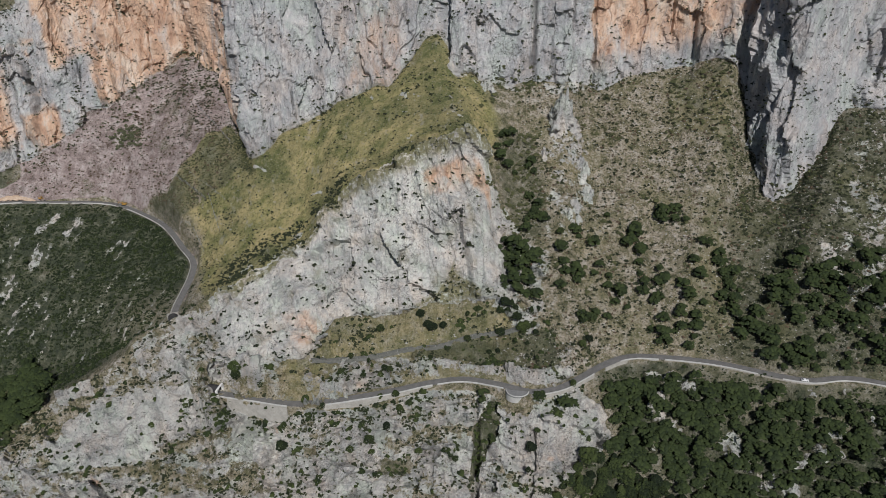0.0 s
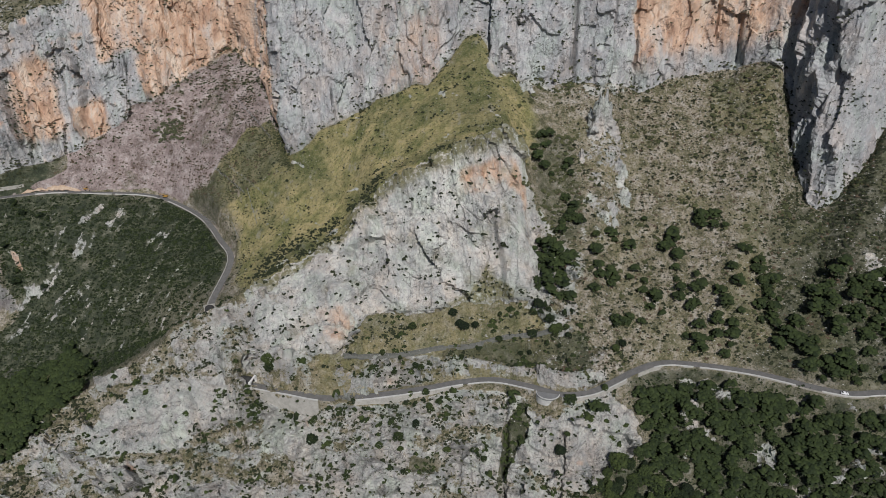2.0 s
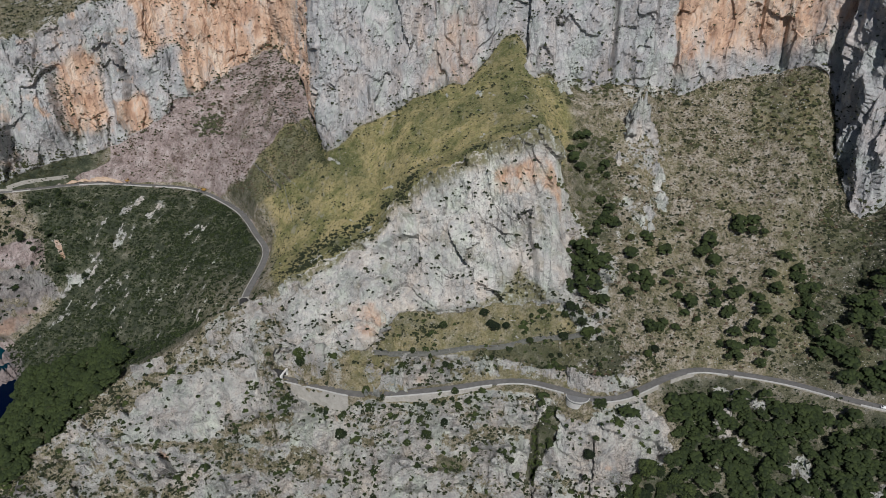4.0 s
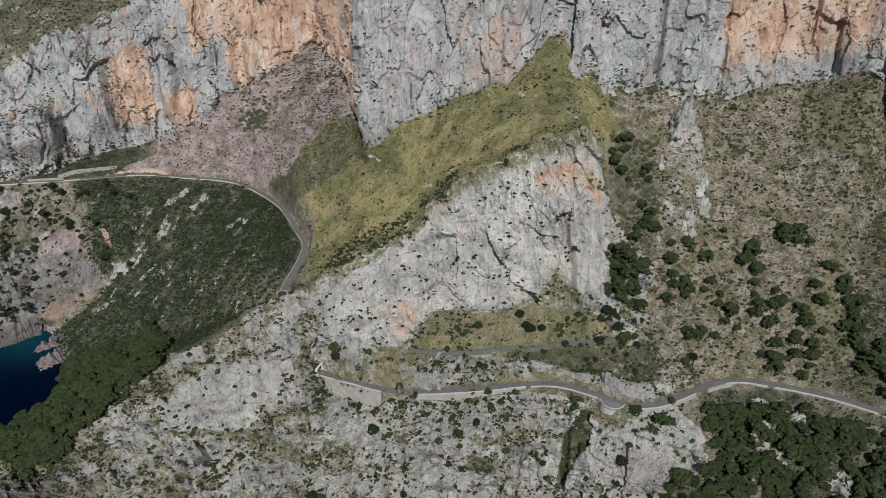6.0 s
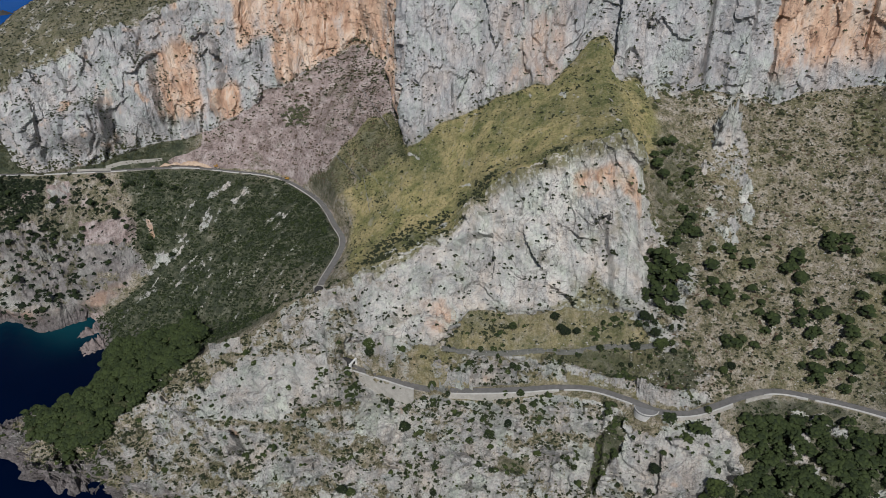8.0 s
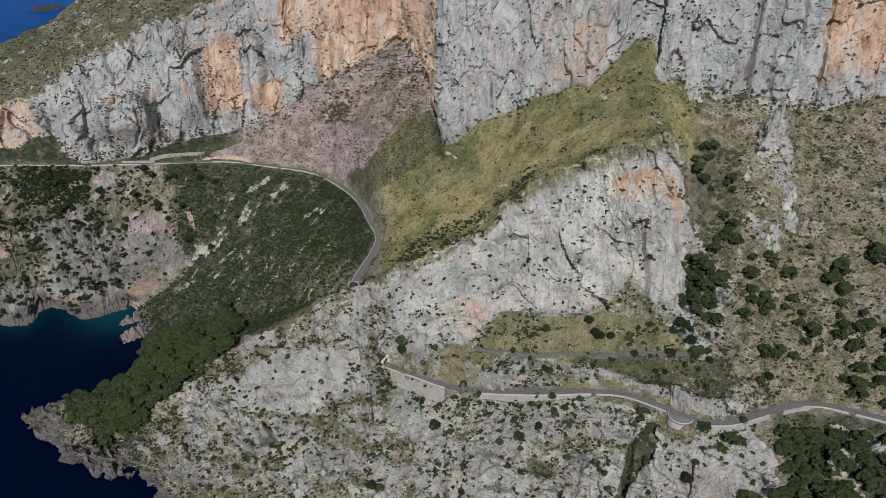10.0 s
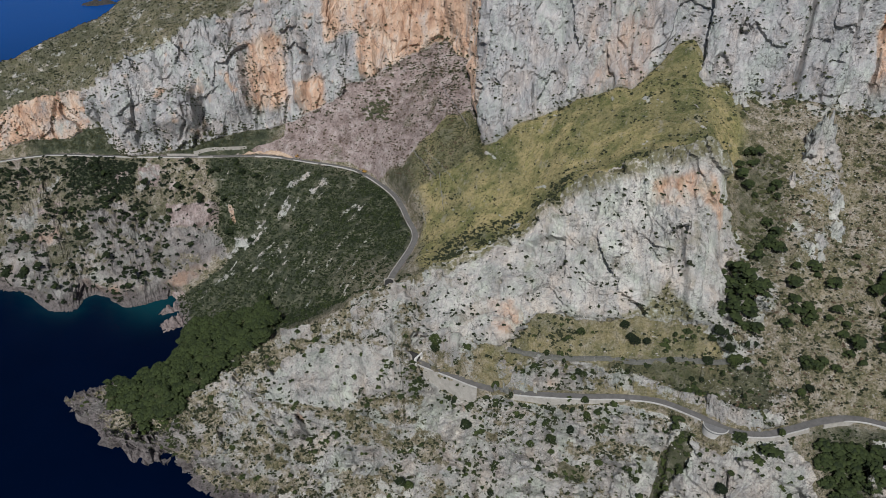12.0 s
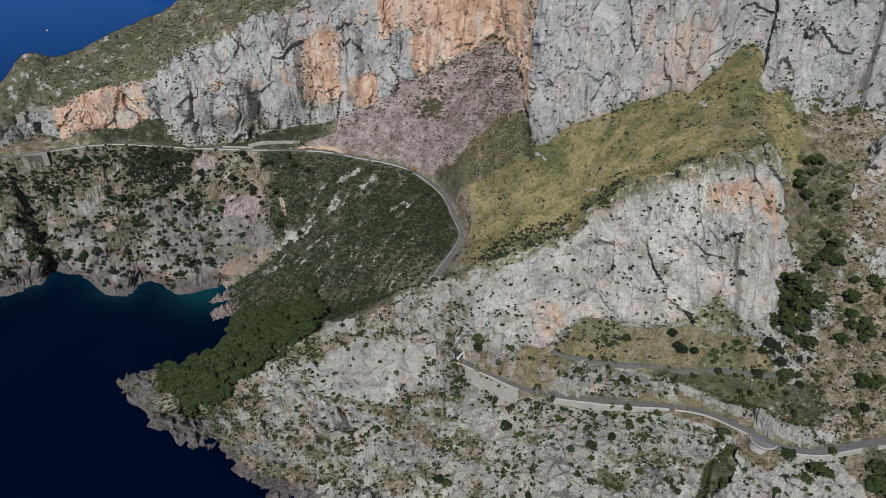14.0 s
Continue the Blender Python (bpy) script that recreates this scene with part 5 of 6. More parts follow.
# single trees on the ledges beside the road: bearing, distance, size
for a, d, g in [(-10.5, 349, 1.25), (-14.3, 340.5, 1.3), (-1.2, 374, 1.1), (-16.4, 336, 1.1), (-5.6, 353, 1.0), (-12.7, 336.5, 0.9), (-5.2, 338.5, 0.8), (8.1, 455, 1.2), (10.5, 436, 1.0), (-8.3, 352, 0.9), (12.9, 351, 1.1), (-17.2, 330, 1.2)]:
    c = int(np.argmin(np.abs(AZ - a)))
    i = int(np.argmin(np.abs(np.hypot(X[:, c], Y[:, c]) - d) + 100 * ((S[:, c] < 1.2) | (S[:, c] > 7))))
    m = pose(X[i, c], Y[i, c], Z[i, c], 0, 0, prng.uniform(0, 360)) @ Matrix.Diagonal((g, g, g, 1))
    copy_thing(MODELS[int(prng.integers(0, 3))], m).matrix_basis = m
for k, model in enumerate(MODELS):
    i = stand[300 + k * 3] if len(stand) > 320 else stand[k]
    model.matrix_basis = pose(X.flat[i], Y.flat[i], Z.flat[i])


def far_wood(name, label, at, size, mat, tufts=26):
    """Woodland too far or dense to count: crowns with short trunks, as one mesh."""
    rs = np.random.default_rng(len(at))
    vs, fs_, n0 = [], [], 0
    for i in at:
        g = rs.uniform(*size)
        c, s_ = crown_shape(rs, tufts, g, g * 0.95, "round")
        c += np.array([X.flat[i], Y.flat[i], Z.flat[i] + g * rs.uniform(0.8, 1.9)])
        v, f = tuft_cloud(rs, c, s_, True)
        tv, tf = [], []
        limb(tv, tf, (X.flat[i], Y.flat[i], Z.flat[i] - 1), (X.flat[i], Y.flat[i], Z.flat[i] + g), 0.22, 0.12, 4)
        vs += [v, np.array(tv)]
        fs_ += [f + n0, np.array(tf) + n0 + len(v)]
        n0 += len(v) + len(tv)
    ob = new(name, tri_mesh(name, np.concatenate(vs), np.concatenate(fs_), mat))
    return tagged(ob, label, "woodland", kind="stuff")


if len(stand) > 330:
    far_wood("pine_wood", "dark evergreen wood on the slope below the road", stand[316:], (1.8, 4.2), SHADED_LEAVES, 44)
far_wood("cape_wood", "dense dark green wood on the cape", sow(cape * 1.5, 5.0, 52), (2.2, 4.6), SHADED_LEAVES, 40)
far_wood("cape_thicket", "lighter olive-green trees among the dark wood on the cape", sow(cape * 0.35, 4.0, 57), (1.4, 2.8), SAGE_WOOD, 30)
far_wood("valley_trees", "scattered dark trees in the valley below the far cliffs", sow(band(S, 8.05, 9.0, 0.1) * (ADEG < -33) * 0.02 * smooth(0.05, 0.4, clump), 3, 53), (1.5, 3.2), PINE, 30)


# ---- road furniture, walls and other works ----
RUIN = plain("ruin_stone", (0.22, 0.20, 0.17), (0.36, 0.335, 0.285), 0.5, 0.95, 0.15)


def ground_z(a, d, lo, hi):
    """Height of the land at a bearing and distance, between two guide lines."""
    c = int(np.argmin(np.abs(AZ - a)))
    r = rows(lo, hi)
    dd, zz = np.hypot(X[r, c], Y[r, c]), Z[r, c]
    o = np.argsort(dd)
    return float(np.interp(d, dd[o], zz[o]))


def part(name, bm, mat, parent=None, label=""):
    me = bpy.data.meshes.new(name)
    bm.to_mesh(me)
    bm.free()
    me.materials.append(mat)
    ob = new(name, me)
    if parent:
        ob.parent = parent
    return tagged(ob, label)


def add_box(bm, x0, x1, y0, y1, z0, z1, bevel=0.0):
    made = bmesh.ops.create_cube(bm, size=1, matrix=Matrix.Translation(((x0 + x1) / 2, (y0 + y1) / 2, (z0 + z1) / 2)) @ Matrix.Diagonal((x1 - x0, y1 - y0, z1 - z0, 1)))
    if bevel:
        es = list({e for v in made["verts"] for e in v.link_edges})
        bmesh.ops.bevel(bm, geom=es, offset=bevel, segments=2, affect="EDGES")
    return bm


def stretch(path, a_from, a_to):
    """The part of a path between two bearings."""
    a = np.degrees(np.arctan2(path[:, 0], path[:, 1]))
    return path[(a >= min(a_from, a_to)) & (a <= max(a_from, a_to))]


def sweep(name, path, section, mat, parent=None, label="", category="", kind=""):
    """A closed section, which may change along the way, swept along a path: section(i) gives (sideways, up) points."""
    d = np.gradient(path[:, :2], axis=0)
    d /= np.linalg.norm(d, axis=1, keepdims=True)
    verts, k = [], 0
    for i, (p, q) in enumerate(zip(path, d)):
        pts = section(i)
        k = len(pts)
        verts += [(p[0] - q[1] * o, p[1] + q[0] * o, p[2] + u) for o, u in pts]
    n = len(path)
    faces = [(i * k + j, i * k + (j + 1) % k, (i + 1) * k + (j + 1) % k, (i + 1) * k + j) for i in range(n - 1) for j in range(k)]
    faces += [tuple(range(k))[::-1], tuple((n - 1) * k + j for j in range(k))]
    me = bpy.data.meshes.new(name)
    me.from_pydata(verts, [], faces)
    bm = bmesh.new()
    bm.from_mesh(me)
    bmesh.ops.recalc_face_normals(bm, faces=bm.faces)
    bm.to_mesh(me)
    bm.free()
    me.materials.append(mat)
    ob = new(name, me)
    if parent:
        ob.parent = parent
    return tagged(ob, label, category, kind=kind)


def bearing(p):
    return math.degrees(math.atan2(p[0], p[1]))


def retaining_wall(name, path, a_from, a_to, label, out=2.6, height=None, low=1.6, stone=None):
    """A battered masonry wall that carries the road's edge, with a white parapet on it."""
    stone = stone or CONCRETE
    run = stretch(path, a_from, a_to)
    h = [height if height else float(np.interp(bearing(p), *np.array(WALLS).T)) for p in run]
    wall = sweep(name, run, lambda i: [(out, -0.05), (out + 0.55, -0.05), (out + 0.75 + 0.1 * h[i], -h[i] - low), (out, -h[i] - low)], stone, label=label, category="retaining wall", kind="structure")
    wig = np.random.default_rng(int(abs(a_from) * 10))
    blocks_ = [len(run) * k // max(1, len(run) // 9) for k in range(max(1, len(run) // 9) + 1)]
    for b0, b1 in zip(blocks_[:-1], blocks_[1:]):
        piece = run[b0:b1 + 1]
        if len(piece) < 2:
            continue
        up = 0.8 + wig.uniform(-0.1, 0.1)
        if wig.random() < 0.12:
            continue
        sweep("parapet", piece, lambda i: [(out + 0.08, -0.02), (out + 0.48, -0.02), (out + 0.48, up - 0.08), (out + 0.42, up), (out + 0.14, up), (out + 0.08, up - 0.08)], WHITEWASH, wall, "weathered white roadside parapet")
    return wall


retaining_wall("wall_1", PATH_A, -22.3, -15.9, "tall pale concrete retaining wall below the road at the tunnel")
retaining_wall("wall_2", PATH_A, -12.8, -1.4, "low pale retaining wall along the coast road")
retaining_wall("wall_3", PATH_A, -1.2, 6.1, "pale curved retaining wall below the coast road")
retaining_wall("wall_4", PATH_A, 8.7, 14.6, "short pale retaining wall beside the coast road")
retaining_wall("wall_5", PATH_A, 15.4, 20.6, "pale retaining wall on the outside of the bend")
retaining_wall("wall_6", PATH_A, 20.9, 44, "low white wall along the wooded stretch of road", low=0.6, stone=RUIN)
retaining_wall("wall_7", PATH_B, -21.0, -29.5, "pale low wall on the outside of the valley road", 2.35, 1.4)
retaining_wall("wall_8", PATH_B, -29.7, -46.0, "long pale wall on the outside of the valley road", 2.35, 2.2)
retaining_wall("wall_9", PATH_B, -46.2, -53.6, "low pale wall on the outside of the cliff road", 2.35, 1.3)


def lay_by():
    """A half-round paved bay beside the road with a curved white wall."""
    mid = polar(7.35, 342.6 - 1.8, 75)
    turn = math.atan2(mid.x, mid.y)
    bm = bmesh.new()
    arc = [(math.cos(t) * 7.2, -math.sin(t) * 6.2) for t in np.linspace(0, math.pi, 25)]
    tops = [bm.verts.new((x, y, 0.22)) for x, y in arc]
    lows = [bm.verts.new((x, y, -0.6)) for x, y in arc]
    bm.faces.new(tops)
    bm.faces.new(lows[::-1])
    for i in range(25):
        j = (i + 1) % 25
        bm.faces.new((tops[i], lows[i], lows[j], tops[j]))
    bmesh.ops.recalc_face_normals(bm, faces=bm.faces)
    bay_ob = part("lay_by", bm, PALE_ASPHALT)
    tagged(bay_ob, "half-round grey paved lay-by beside the coast road", "lay-by", kind="structure")
    ring = np.array([(x, y, 0.0) for x, y in [(math.cos(t) * 7.2, -math.sin(t) * 6.2) for t in np.linspace(math.pi, 0, 30)]])
    sweep("parapet", ring[::-1], lambda i: [(-0.1, -5.5), (-0.75, -5.5), (-0.45, 0.75), (-0.35, 0.85), (-0.1, 0.85), (0, 0.75)], WHITEWASH, bay_ob, "curved white parapet wall")
    bay_ob.matrix_world = Matrix.Translation(mid) @ Matrix.Rotation(-turn + radians(-4), 4, "Z")


PALE_ASPHALT = plain("pale_asphalt", (0.15, 0.15, 0.148), (0.21, 0.21, 0.205), 0.4, 0.9, 0.02)
LIMEWASH = plain("lime_washed_wall", (0.60, 0.59, 0.56), (0.74, 0.73, 0.70), 0.4, 0.85, 0.03)
# near black: shade inside tunnels and arches, put into the colour; also the headland
DARK = plain("near_black", (0.03, 0.03, 0.03), (0.06, 0.058, 0.055), 0.5, 0.95, 0.05)
OCHRE_SOIL = plain("ochre_soil", (0.33, 0.225, 0.15), (0.56, 0.45, 0.345), 0.3, 0.95, 0.2)
lay_by()


def tunnel_portal(at, ahead, label, width, white):
    """An arched mouth in a thick front wall with a lined tube behind it, facing along -ahead."""
    bm = bmesh.new()
    r, wall_w, wall_h = 2.9, width, 5.3
    arch = [(-r, -0.3)] + [(-r * math.cos(t), 2.6 + 2.4 * math.sin(t)) for t in np.linspace(0, math.pi, 15)] + [(r, -0.3)]
    outer = [(-wall_w, -0.3)] + [(-wall_w + 2 * wall_w * k / 14, wall_h) for k in range(15)] + [(wall_w, -0.3)]
    fi = [bm.verts.new((x, 0, z)) for x, z in arch]
    fo = [bm.verts.new((x, 0, z)) for x, z in outer]
    bi = [bm.verts.new((x, 1.2, z)) for x, z in arch]
    bo = [bm.verts.new((x, 1.2, z)) for x, z in outer]
    for k in range(len(arch) - 1):
        bm.faces.new((fi[k], fi[k + 1], fo[k + 1], fo[k]))
        bm.faces.new((bi[k + 1], bi[k], bo[k], bo[k + 1]))
        bm.faces.new((fi[k + 1], fi[k], bi[k], bi[k + 1]))
        bm.faces.new((fo[k], fo[k + 1], bo[k + 1], bo[k]))
    bmesh.ops.recalc_face_normals(bm, faces=bm.faces)
    root = tagged(part("tunnel_portal", bm, LIMEWASH if white else CONCRETE), label, "tunnel", kind="structure")
    bm = bmesh.new()
    rings = []
    for y in (1.2, 14.0):
        rings.append([bm.verts.new((x, y, z)) for x, z in arch] + [bm.verts.new((x * 1.12, y, z * 1.1 + (0.0 if z > 0 else -0.2))) for x, z in arch])
    n = len(arch)
    for k in range(n - 1):
        bm.faces.new((rings[0][k], rings[0][k + 1], rings[1][k + 1], rings[1][k]))
        bm.faces.new((rings[0][n + k], rings[0][n + k + 1], rings[1][n + k + 1], rings[1][n + k]))
    bm.faces.new(rings[1][:n])
    part("tunnel_lining", bm, DARK, root, "tunnel lining, near black for the shade inside")
    root.matrix_world = Matrix.Translation(at) @ Matrix.Rotation(-math.atan2(ahead[0], ahead[1]), 4, "Z")


k = int(np.argmax(np.degrees(np.arctan2(PATH_A[:, 0], PATH_A[:, 1])) < -21.95))
d_end = PATH_A[k] - PATH_A[k - 5]
tunnel_portal(Vector(PATH_A[k]), d_end, "white-faced tunnel mouth where the road enters the rock", 4.0, True)
d_end = PATH_B[0] - PATH_B[8]
tunnel_portal(Vector(PATH_B[6]), d_end, "dark rock tunnel mouth on the valley side", 3.9, False)


# upper walls and the bank of dug earth above the valley road
def bank_wall(name, pts, label, h=1.6):
    run = path_of([(a, d, ground_z(a, d, 9.0, 11.0)) for a, d, _ in pts], 2.0)
    return sweep(name, run, lambda i: [(-0.4, -3), (0.4, -3), (0.35, h - 0.1), (0.25, h), (-0.25, h), (-0.35, h - 0.1)], CONCRETE, label=label, category="wall", kind="structure")


bank_wall("wall_10", [(-35.4, 713, 97), (-37, 717, 97), (-38.3, 720, 97), (-39.5, 723, 97)], "pale concrete wall on the bank above the road", 2.4)
bank_wall("wall_11", [(-39.2, 718, 97), (-40.3, 724, 97), (-41.5, 730, 97)], "short pale concrete wall above the road", 2.2)


def earth_bank():
    rs = np.random.default_rng(5)
    bm = bmesh.new()
    bmesh.ops.create_grid(bm, x_segments=60, y_segments=16, size=1)
    for v in bm.verts:
        u, w = v.co.x, v.co.y
        a = -33.9 + 2.1 * u
        d = float(np.interp(a, [-40, -34.1, -30.5], [720, 702, 679])) + 8.0 + 5.5 * w
        bulge = (1 - u * u) ** 0.5 if abs(u) < 1 else 0
        n = noise.fractal(Vector((a * 2, d * 0.2, 1)), 0.8, 2, 4)
        z = float(np.interp(a, [-40, -34.1, -30.5], [95, 92, 90])) - 0.6 + (2.0 + 4.6 * smooth(-1, 0.6, w)) * bulge + n * 1.3 * bulge - 7 * smooth(0.6, 1.0, w)
        v.co = polar(a, d, z)
    tagged(part("earth_bank", bm, OCHRE_SOIL), "freshly dug bank of pale orange earth above the road", "earth bank", kind="structure")


earth_bank()

YELLOW = plain("yellow_paint", (0.30, 0.17, 0.04), (0.42, 0.25, 0.06), 0.8, 0.5)
STEEL = plain("dark_steel", (0.04, 0.04, 0.04), (0.08, 0.078, 0.075), 1.5, 0.6, 0, 0.4)
SHORE_ROCK = plain("shore_rock", (0.11, 0.092, 0.088), (0.27, 0.225, 0.21), 0.35, 0.95, 0.3)
GLASS = plain("tinted_glass", (0.015, 0.018, 0.02), (0.03, 0.034, 0.038), 0.5, 0.1)
WHITE_PAINT = plain("white_paint", (0.70, 0.70, 0.69), (0.78, 0.78, 0.77), 0.8, 0.35)
TYRE = plain("tyre_rubber", (0.015, 0.015, 0.015), (0.03, 0.03, 0.03), 2, 0.85)


def excavator(at, turn, boom_up):
    root = tagged(new("excavator"), "yellow tracked excavator working beside the road", "excavator", "earth-moving machines")
    for side in (-1.15, 1.15):
        bm = add_box(bmesh.new(), side - 0.3, side + 0.3, -1.9, 1.9, 0.0, 0.8, 0.18)
        part("track", bm, STEEL, root, "dark steel crawler track")
    bm = add_box(bmesh.new(), -1.3, 1.3, -1.7, 1.2, 0.95, 2.0, 0.12)
    add_box(bm, -1.2, 1.2, -2.4, -1.5, 1.0, 2.3, 0.2)
    part("body", bm, YELLOW, root)
    cab = part("cab", add_box(bmesh.new(), -1.25, -0.2, 0.0, 1.5, 1.9, 3.3, 0.1), YELLOW, root)
    part("window", add_box(bmesh.new(), -1.28, -0.17, 0.25, 1.53, 2.35, 3.1, 0.03), GLASS, cab, "dark tinted cab glass")
    for name, p, q, w in (("boom", (0.3, 1.0, 1.6), (0.3, 3.8, 2.4 + boom_up), 0.28), ("arm", (0.3, 3.8, 2.4 + boom_up), (0.3, 5.6, 1.0 + boom_up * 0.4), 0.2)):
        v, f = [], []
        limb(v, f, p, q, w, w * 0.7, 4)
        o = new(name, tri_mesh(name, v, f, YELLOW))
        o.parent = root
    bm = bmesh.new()
    bmesh.ops.create_cone(bm, cap_ends=True, segments=8, radius1=0.65, radius2=0.4, depth=1.0, matrix=Matrix.Translation((0.3, 5.7, 0.6 + boom_up * 0.4)) @ Matrix.Rotation(1.57, 4, "Y"))
    part("bucket", bm, STEEL, root)
    root.matrix_world = Matrix.Translation(at) @ Matrix.Rotation(radians(turn), 4, "Z")


def on_road(path, a, side, lift=0.07):
    k = int(np.argmin(np.abs(np.degrees(np.arctan2(path[:, 0], path[:, 1])) - a)))
    p, q = path[k], path[min(k + 1, len(path) - 1)] - path[k - 1]
    q = q / np.linalg.norm(q)
    return Vector((p[0] - q[1] * side, p[1] + q[0] * side, p[2] + lift)), math.degrees(math.atan2(-q[0], q[1]))


at, turn = on_road(PATH_B[40:], -31.7, -4.6, 0.0)
excavator(at, turn + 150, 0.6)
at, turn = on_road(PATH_B[40:], -26.2, -1.6)
excavator(at, turn + 20, 1.2)


def car(at, turn):
    root = tagged(new("car"), "small white car driving on the coast road", "car")
    bm = bmesh.new()
    prof = [(-2.05, 0.35), (-2.1, 0.75), (-1.95, 1.0), (-1.2, 1.08), (-0.6, 1.5), (0.9, 1.52), (1.6, 1.05), (2.05, 0.95), (2.1, 0.4)]
    sides = []
    for x, narrow in ((-0.85, 1), (0.85, 1)):
        sides.append([bm.verts.new((x * (0.82 if z > 1.2 else 1), y, z)) for y, z in prof])
    bm.faces.new(sides[0])
    bm.faces.new(sides[1][::-1])
    for k in range(len(prof)):
        k2 = (k + 1) % len(prof)
        bm.faces.new((sides[0][k], sides[1][k], sides[1][k2], sides[0][k2]))
    bmesh.ops.recalc_face_normals(bm, faces=bm.faces)
    bmesh.ops.bevel(bm, geom=list(bm.edges), offset=0.06, segments=2, affect="EDGES")
    body = part("body", bm, WHITE_PAINT, root)
    part("windscreen", add_box(bmesh.new(), -0.66, 0.66, -1.12, -0.62, 1.12, 1.47, 0.02), GLASS, body, "dark windscreen")
    part("rear_window", add_box(bmesh.new(), -0.66, 0.66, 0.95, 1.5, 1.12, 1.46, 0.02), GLASS, body, "dark rear window")
    for x in (-0.78, 0.78):
        for y in (-1.3, 1.35):
            bm = bmesh.new()
            bmesh.ops.create_cone(bm, cap_ends=True, segments=16, radius1=0.33, radius2=0.33, depth=0.22, matrix=Matrix.Translation((x, y, 0.33)) @ Matrix.Rotation(1.5708, 4, "Y"))
            part("wheel", bm, TYRE, root)
    root.matrix_world = Matrix.Translation(at) @ Matrix.Rotation(radians(turn), 4, "Z")


at, turn = on_road(PATH_A, 32.7, 1.0)
car(at, turn)


# rock-fall barriers on the meadow
def barrier(p0, p1, posts):
    root = tagged(new("rockfall_barrier"), "thin rock-fall barrier of posts and wires on the slope", "fence", "rock-fall barriers")
    ends = []
    for k in range(posts):
        f = k / (posts - 1)
        a, d = p0[0] + (p1[0] - p0[0]) * f, p0[1] + (p1[1] - p0[1]) * f
        z = ground_z(a, d, 6.2, 11.0)
        base = polar(a, d, z)
        v, fc = [], []
        limb(v, fc, base - Vector((0, 0, 0.5)), base + Vector((0, 0, 3.0)), 0.14, 0.12, 6)
        o = new("post", tri_mesh("post", v, fc, STEEL))
        o.parent = root
        ends.append(base)
    for h in (0.7, 1.4, 2.1, 2.8):
        v, fc = [], []
        for b, c in zip(ends[:-1], ends[1:]):
            limb(v, fc, b + Vector((0, 0, h)), c + Vector((0, 0, h)), 0.07, 0.07, 4)
        o = new("wire", tri_mesh("wire", v, fc, GALV))
        o.parent = root


GALV = plain("galvanised_wire", (0.30, 0.31, 0.31), (0.42, 0.42, 0.42), 1, 0.5, 0, 0.6)
barrier((-21.9, 610), (-19.9, 560), 9)
barrier((-19.2, 650), (-17.1, 590), 9)
barrier((-19.6, 560), (-19.3, 520), 6)


# the old footpath above the coast road, with its handrail posts
def footpath():
    pts = [(-13.2, 353, 0), (-10.5, 357, 0), (-5, 362, 0), (-0.5, 366, 0), (3.0, 374, 0), (7.5, 376, 0)]
    run = path_of([(a, d, 90) for a, d, _ in pts], 1.5)
    land = np.array([max(ground_z(bearing(p), math.hypot(p[0], p[1]) + o, 4.05, 5.2) for o in (-1.2, 0, 1.2)) for p in run])
    level = np.convolve(np.pad(land, 10, mode="edge"), np.ones(21) / 21, mode="valid")
    run[:, 2] = np.convolve(np.pad(np.maximum(level, land), 4, mode="edge"), np.ones(9) / 9, mode="valid") + 0.25
    path_ob = ribbon("footpath", run, [(-1.3, -2.2), (-1.3, 0.0), (1.3, 0.0), (1.5, -2.6)], GRAVEL, label="old grey gravel path on a ledge above the road", category="path", kind="structure")
    for i in range(3, len(run) - 3, 4):
        v, fc = [], []
        p = Vector(run[i])
        side = Vector((p.x, p.y, 0)).normalized() * -1.2
        limb(v, fc, p + side - Vector((0, 0, 0.3)), p + side + Vector((0, 0, 1.2)), 0.09, 0.08, 5)
        o = new("handrail_post", tri_mesh("handrail_post", v, fc, GALV))
        o.parent = path_ob


GRAVEL = plain("grey_gravel", (0.10, 0.102, 0.09), (0.19, 0.187, 0.165), 0.5, 0.95, 0.1)
footpath()


# netting fences against falling stones above the bend of the upper road
def stone_fence(ends, lo, hi):
    (a0, d0), (a1, d1) = ends
    p0, p1 = polar(a0, d0, 0), polar(a1, d1, 0)
    n = max(3, int((p1 - p0).length / 7))
    feet = []
    for k in range(n + 1):
        p = p0.lerp(p1, k / n)
        a, d = math.degrees(math.atan2(p.x, p.y)), math.hypot(p.x, p.y)
        feet.append(Vector((p.x, p.y, ground_z(a, d, lo, hi))))
    root = tagged(new("stone_fence"), "grey wire fence on steel posts across the grassy slope", "fence", "stone fences")
    for p in feet:
        v, f = [], []
        limb(v, f, p - Vector((0, 0, 0.8)), p + Vector((0, 0, 2.6)), 0.12, 0.10, 6)
        new("post", tri_mesh("post", v, f, GALV)).parent = root
    for up in (0.5, 1.2, 1.9, 2.5):
        v, f = [], []
        for p, q in zip(feet, feet[1:]):
            limb(v, f, p + Vector((0, 0, up)), q + Vector((0, 0, up)), 0.035, 0.035, 4)
        new("cable", tri_mesh("cable", v, f, GALV)).parent = root


for ends in (((-20.7, 597), (-18.4, 543)), ((-24.6, 628), (-21.5, 557)), ((-21.3, 550), (-20.9, 520))):
    stone_fence(ends, 6.5, 11.0)


